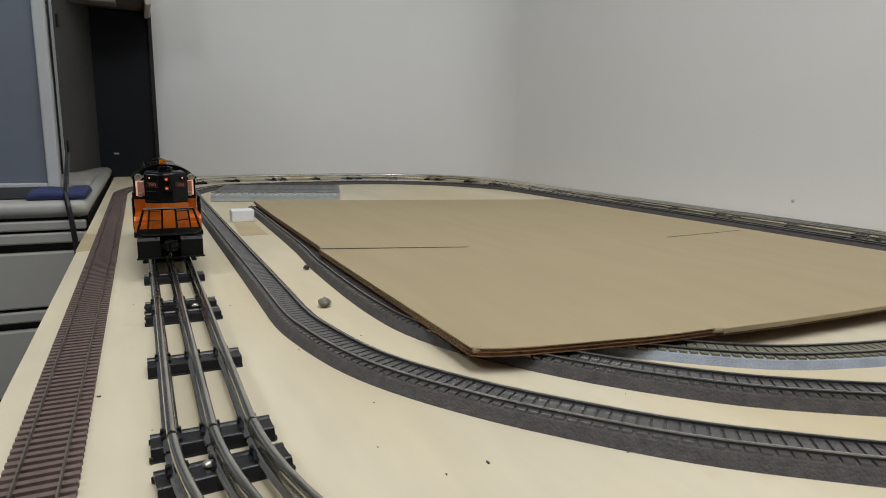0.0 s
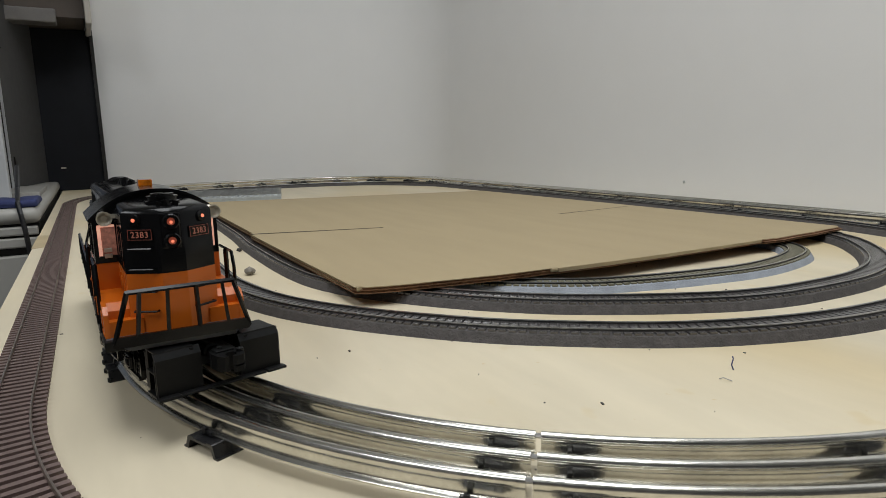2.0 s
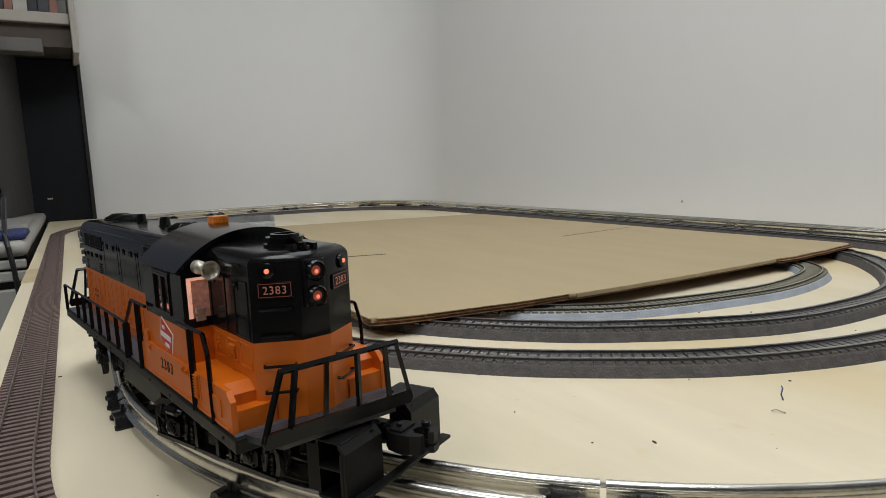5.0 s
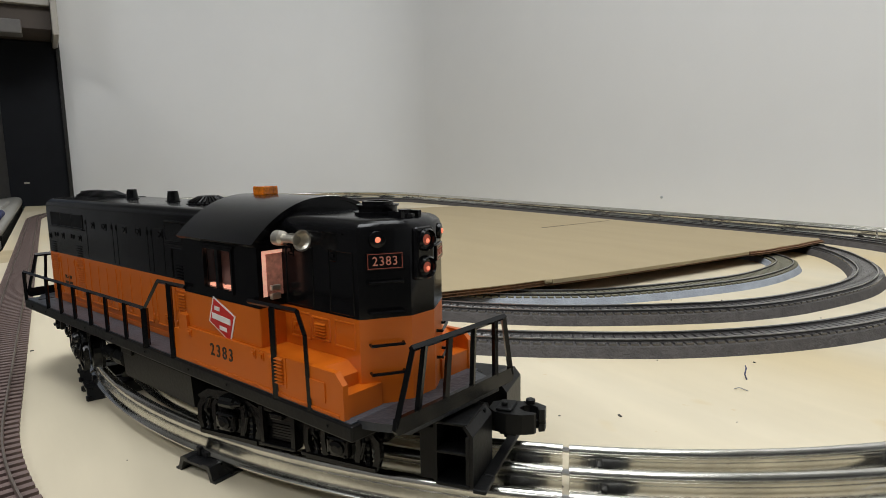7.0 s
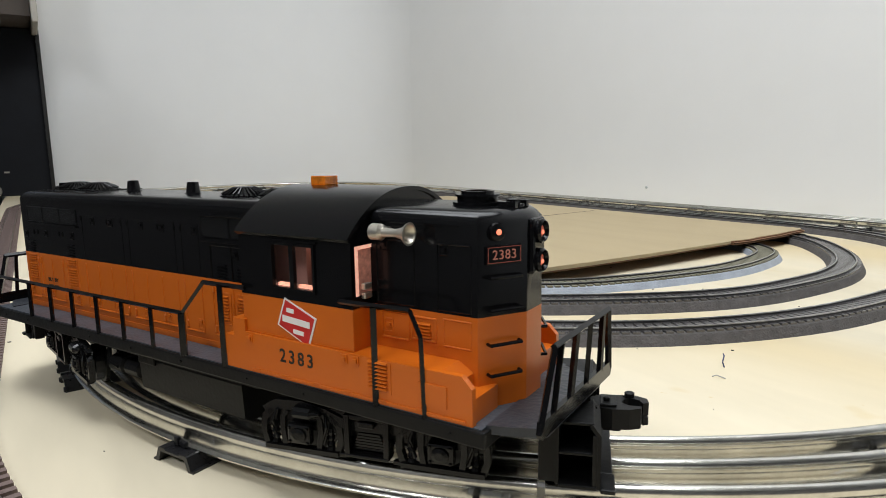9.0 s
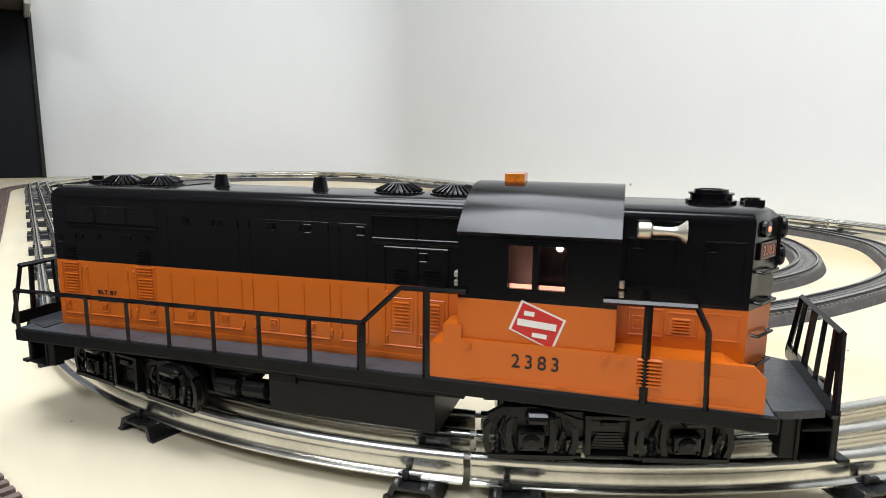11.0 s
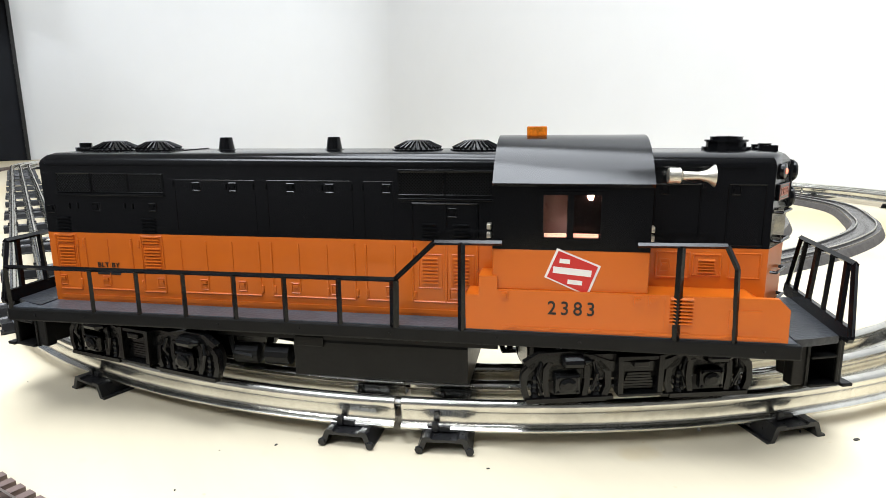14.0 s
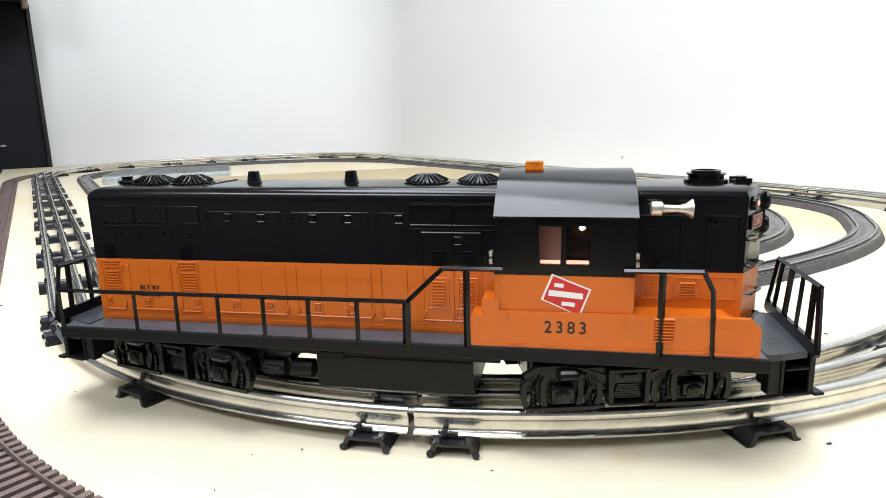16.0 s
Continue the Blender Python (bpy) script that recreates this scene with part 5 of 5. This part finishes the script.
            tube(bm, [(ax + 0.0090, s * 0.0252, 0.0350), (ax + 0.0105, s * 0.0258, 0.0300), (ax + 0.0090, s * 0.0254, 0.0225)], 0.0007)
            tube(bm, [(ax - 0.0090, s * 0.0252, 0.0350), (ax - 0.0105, s * 0.0258, 0.0300), (ax - 0.0090, s * 0.0254, 0.0225)], 0.0007)
            part("brake_hanger", bm, TRUCK, tr)
        # open spring box in the middle
        bm = bmesh.new()
        band(bm, [(-0.0072, 0.0372), (-0.0070, 0.0205)], 0.0018, *sorted((s * 0.0226, s * 0.0272)))
        band(bm, [(0.0072, 0.0372), (0.0070, 0.0205)], 0.0018, *sorted((s * 0.0226, s * 0.0272)))
        bx(bm, -0.0078, 0.0078, *sorted((s * 0.0226, s * 0.0274)), 0.0198, 0.0213, bevel=0.0004)
        bx(bm, -0.0080, 0.0080, *sorted((s * 0.0226, s * 0.0268)), 0.0352, 0.0372, bevel=0.0004)
        bx(bm, -0.0028, 0.0028, *sorted((s * 0.0240, s * 0.0276)), 0.0326, 0.0352, bevel=0.0005)
        part("spring_box", bm, TRUCK, tr)
        bm = bmesh.new()
        for k in range(6):
            bx(bm, -0.0060 + k * 0.0004, 0.0060 - k * 0.0004, *sorted((s * 0.0232, s * 0.0248)), 0.0222 + k * 0.0012, 0.0231 + k * 0.0012)
        part("leaf_spring", bm, TRUCK, tr)
    # the cast side hangs close under the frame
    for ob in tr.children:
        if ob not in wheels:
            for v in ob.data.vertices:
                v.co.z = 0.0380 - (0.0380 - v.co.z) * 0.85
    return tr, wheels


def pilot(x, e):
    """End steps, footboard and coupler, swinging about the truck's pivot."""
    tr = part("pilot", B(0.030, 0.060, -0.0120, 0.0120, 0.0290, 0.0345, bevel=0.0010), CHASSIS, LOCO, "black end pilot with steps and coupler")
    tr.matrix_basis = pose(x, 0, 0)
    g = Matrix.Identity(4) if e > 0 else Matrix.Rotation(math.pi, 4, "Z")
    if e < 0:
        for v in tr.data.vertices:
            v.co = g @ v.co

    def put(ob):
        ob.matrix_basis = g
        return ob
    for s in (-1, 1):
        y = lambda a, b: sorted((s * a, s * b))
        bm = bmesh.new()
        bx(bm, 0.0515, 0.0575, *y(0.0240, 0.0285), 0.0228, 0.0405, bevel=0.0004)
        bx(bm, 0.0575, 0.0690, *y(0.0125, 0.0140), 0.0228, 0.0420)
        bx(bm, 0.0565, 0.0577, *y(0.0140, 0.0290), 0.0224, 0.0425)
        put(part("step_well", bm, CHASSIS, tr))
        bm = bmesh.new()
        prism(bm, [(0.0690, 0.0224), (0.0701, 0.0224), (0.0701, 0.0395), (0.0676, 0.0428), (0.0668, 0.0420), (0.0690, 0.0390)], *y(0.0095, 0.0300), "y")
        put(part("front_plate", bm, CHASSIS, tr))
        put(part("step_top", B(0.0515, 0.0680, *y(0.0120, 0.0292), 0.0420, 0.0430, bevel=0.0003), CHASSIS, tr))
        put(part("step_tread", B(0.0577, 0.0690, *y(0.0140, 0.0300), 0.0328, 0.0338, bevel=0.0003), CHASSIS, tr))
        put(part("step_tread", B(0.0577, 0.0690, *y(0.0140, 0.0304), 0.0222, 0.0234, bevel=0.0003), CHASSIS, tr))
        put(part("step_side", B(0.0676, 0.0690, *y(0.0288, 0.0302), 0.0234, 0.0395, bevel=0.0003), CHASSIS, tr))
        put(part("toe_step", B(0.0701, 0.0745, *y(0.0210, 0.0312), 0.0218, 0.0232, bevel=0.0004), CHASSIS, tr))
    put(part("footboard", B(0.0701, 0.0740, -0.0205, 0.0205, 0.0218, 0.0230, bevel=0.0004), CHASSIS, tr, "black footboard over the rails"))
    bm = lathe(bmesh.new(), [(0.0032, 0), (0.0032, 0.020), (0.0042, 0.0205), (0.0042, 0.0225), (0.0030, 0.0230), (0.0030, 0.0255), (0.0040, 0.026), (0.0040, 0.028), (0.0026, 0.0285), (0.0026, 0.0320)], pose(0.0370, 0, 0.0346, 0, 90, 0), 14)
    put(part("coupler_shank", bm, CHASSIS, tr))
    bm = bmesh.new()
    prism(bm, [(0.0660, -0.0030), (0.0690, -0.0058), (0.0730, -0.0066), (0.0785, -0.0060), (0.0822, -0.0042), (0.0826, -0.0024), (0.0784, -0.0022), (0.0762, 0.0000), (0.0770, 0.0024), (0.0790, 0.0034), (0.0772, 0.0064), (0.0700, 0.0060), (0.0660, 0.0030)], 0.0330, 0.0400, "z")
    bx(bm, 0.0690, 0.0745, -0.0050, 0.0040, 0.0400, 0.0410, bevel=0.0004)
    bx(bm, 0.0700, 0.0760, -0.0040, 0.0040, 0.0312, 0.0330, bevel=0.0004)
    bmesh.ops.translate(bm, verts=bm.verts, vec=(0.0010, 0, -0.0016))
    put(part("coupler_head", bm, CHASSIS, tr, "black knuckle coupler head"))
    bm = bmesh.new()
    for z0, z1 in ((0.0326, 0.0352), (0.0360, 0.0404)):
        prism(bm, [(0.0765, 0.0056), (0.0812, 0.0058), (0.0848, 0.0036), (0.0850, 0.0002), (0.0832, -0.0008), (0.0822, 0.0018), (0.0790, 0.0030)], z0, z1, "z")
    lathe(bm, [(0.0017, 0), (0.0017, 0.0016), (0.0008, 0.0020)], pose(0.0790, 0.0046, 0.0402), 10)
    lathe(bm, [(0.0011, 0), (0.0011, 0.0012), (0.0005, 0.0015)], pose(0.0712, -0.0015, 0.0408), 10)
    bmesh.ops.translate(bm, verts=bm.verts, vec=(0.0010, 0, -0.0016))
    put(part("coupler_knuckle", bm, CHASSIS, tr))
    return tr


body()
roof_things()
cab()
boxes()
markings()
nose()
frame_and_rails()
FRONT_TRUCK, front_wheels = truck(0.0848)
REAR_TRUCK, rear_wheels = truck(-0.0960)
FRONT_PILOT = pilot(0.0875, 1)
REAR_PILOT = pilot(-0.0960, -1)

# ---- movement ----
SROWS = [
    (0, -0.5364), (0.5, -0.3740), (1, -0.2205), (1.5, -0.0958), (2, -0.0211), (2.5, -0.0023), (3, 0.0106), (5.5, 0.0703), (6, 0.0885), (6.5, 0.1004), (7, 0.1085), (7.5, 0.1177), (8, 0.1233), (8.5, 0.1307), (9, 0.1507), (9.5, 0.1711), (10, 0.2001), (12.3, 0.2847), (16, 0.2847),
]


def on_track(s):
    if s < 0:
        return Vector((LOOP_X, LOOP_C[1] - s))
    return Vector((LOOP_C[0] - LOOP_R * math.cos(s / LOOP_R), LOOP_C[1] - LOOP_R * math.sin(s / LOOP_R)))


def heading(s):
    return -90 + (math.degrees(s / LOOP_R) if s > 0 else 0)


def loco_turn(s):
    a, b = on_track(s - HALF), on_track(s + HALF)
    return math.degrees(math.atan2(b.y - a.y, b.x - a.x))


def loco_pose(s):
    a, b = on_track(s - HALF), on_track(s + HALF)
    return pose((a.x + b.x) / 2, (a.y + b.y) / 2, 0, 0, 0, loco_turn(s))


def place_at(t):
    """Distance along the track at t, gliding between the rows."""
    r = SROWS
    i = max(k for k in range(len(r) - 1) if r[k][0] <= t or k == 0)
    (t0, s0), (t1, s1) = r[i], r[i + 1]
    def slope(k):
        if k == 0 or k == len(r) - 1:
            a, b = r[max(k - 1, 0)], r[min(k + 1, len(r) - 1)]
            return (b[1] - a[1]) / (b[0] - a[0])
        (ta, sa), (tb, sb), (tc, sc) = r[k - 1], r[k], r[k + 1]
        m0, m1 = (sb - sa) / (tb - ta), (sc - sb) / (tc - tb)
        return 0.0 if m0 * m1 <= 0 else 2 * m0 * m1 / (m0 + m1)
    h = t1 - t0
    u = (t - t0) / h
    return (2 * u ** 3 - 3 * u * u + 1) * s0 + (u ** 3 - 2 * u * u + u) * h * slope(i) + (3 * u * u - 2 * u ** 3) * s1 + (u ** 3 - u * u) * h * slope(i + 1)


def motions():
    times = [i / 10 for i in range(161)]
    walk(LOCO, [(t, loco_pose(place_at(t))) for t in times])
    for tr, x, d, k in ((FRONT_TRUCK, 0.0848, HALF, 1.0), (REAR_TRUCK, -0.0960, -HALF, 1.0), (FRONT_PILOT, 0.0875, HALF, 1.35), (REAR_PILOT, -0.0960, -HALF, 1.0)):
        walk(tr, [(t, pose(x, 0, 0, 0, 0, k * (heading(place_at(t) + d) - loco_turn(place_at(t))))) for t in times])
    fine = [i / 30 for i in range(0, 481)]
    for ws in (front_wheels, rear_wheels):
        for w, ax in zip(ws, (-AXLE, AXLE)):
            walk(w, [(t, pose(ax, 0, 0.0262, 0, math.degrees(place_at(t) / 0.0087), 0)) for t in fine])


motions()
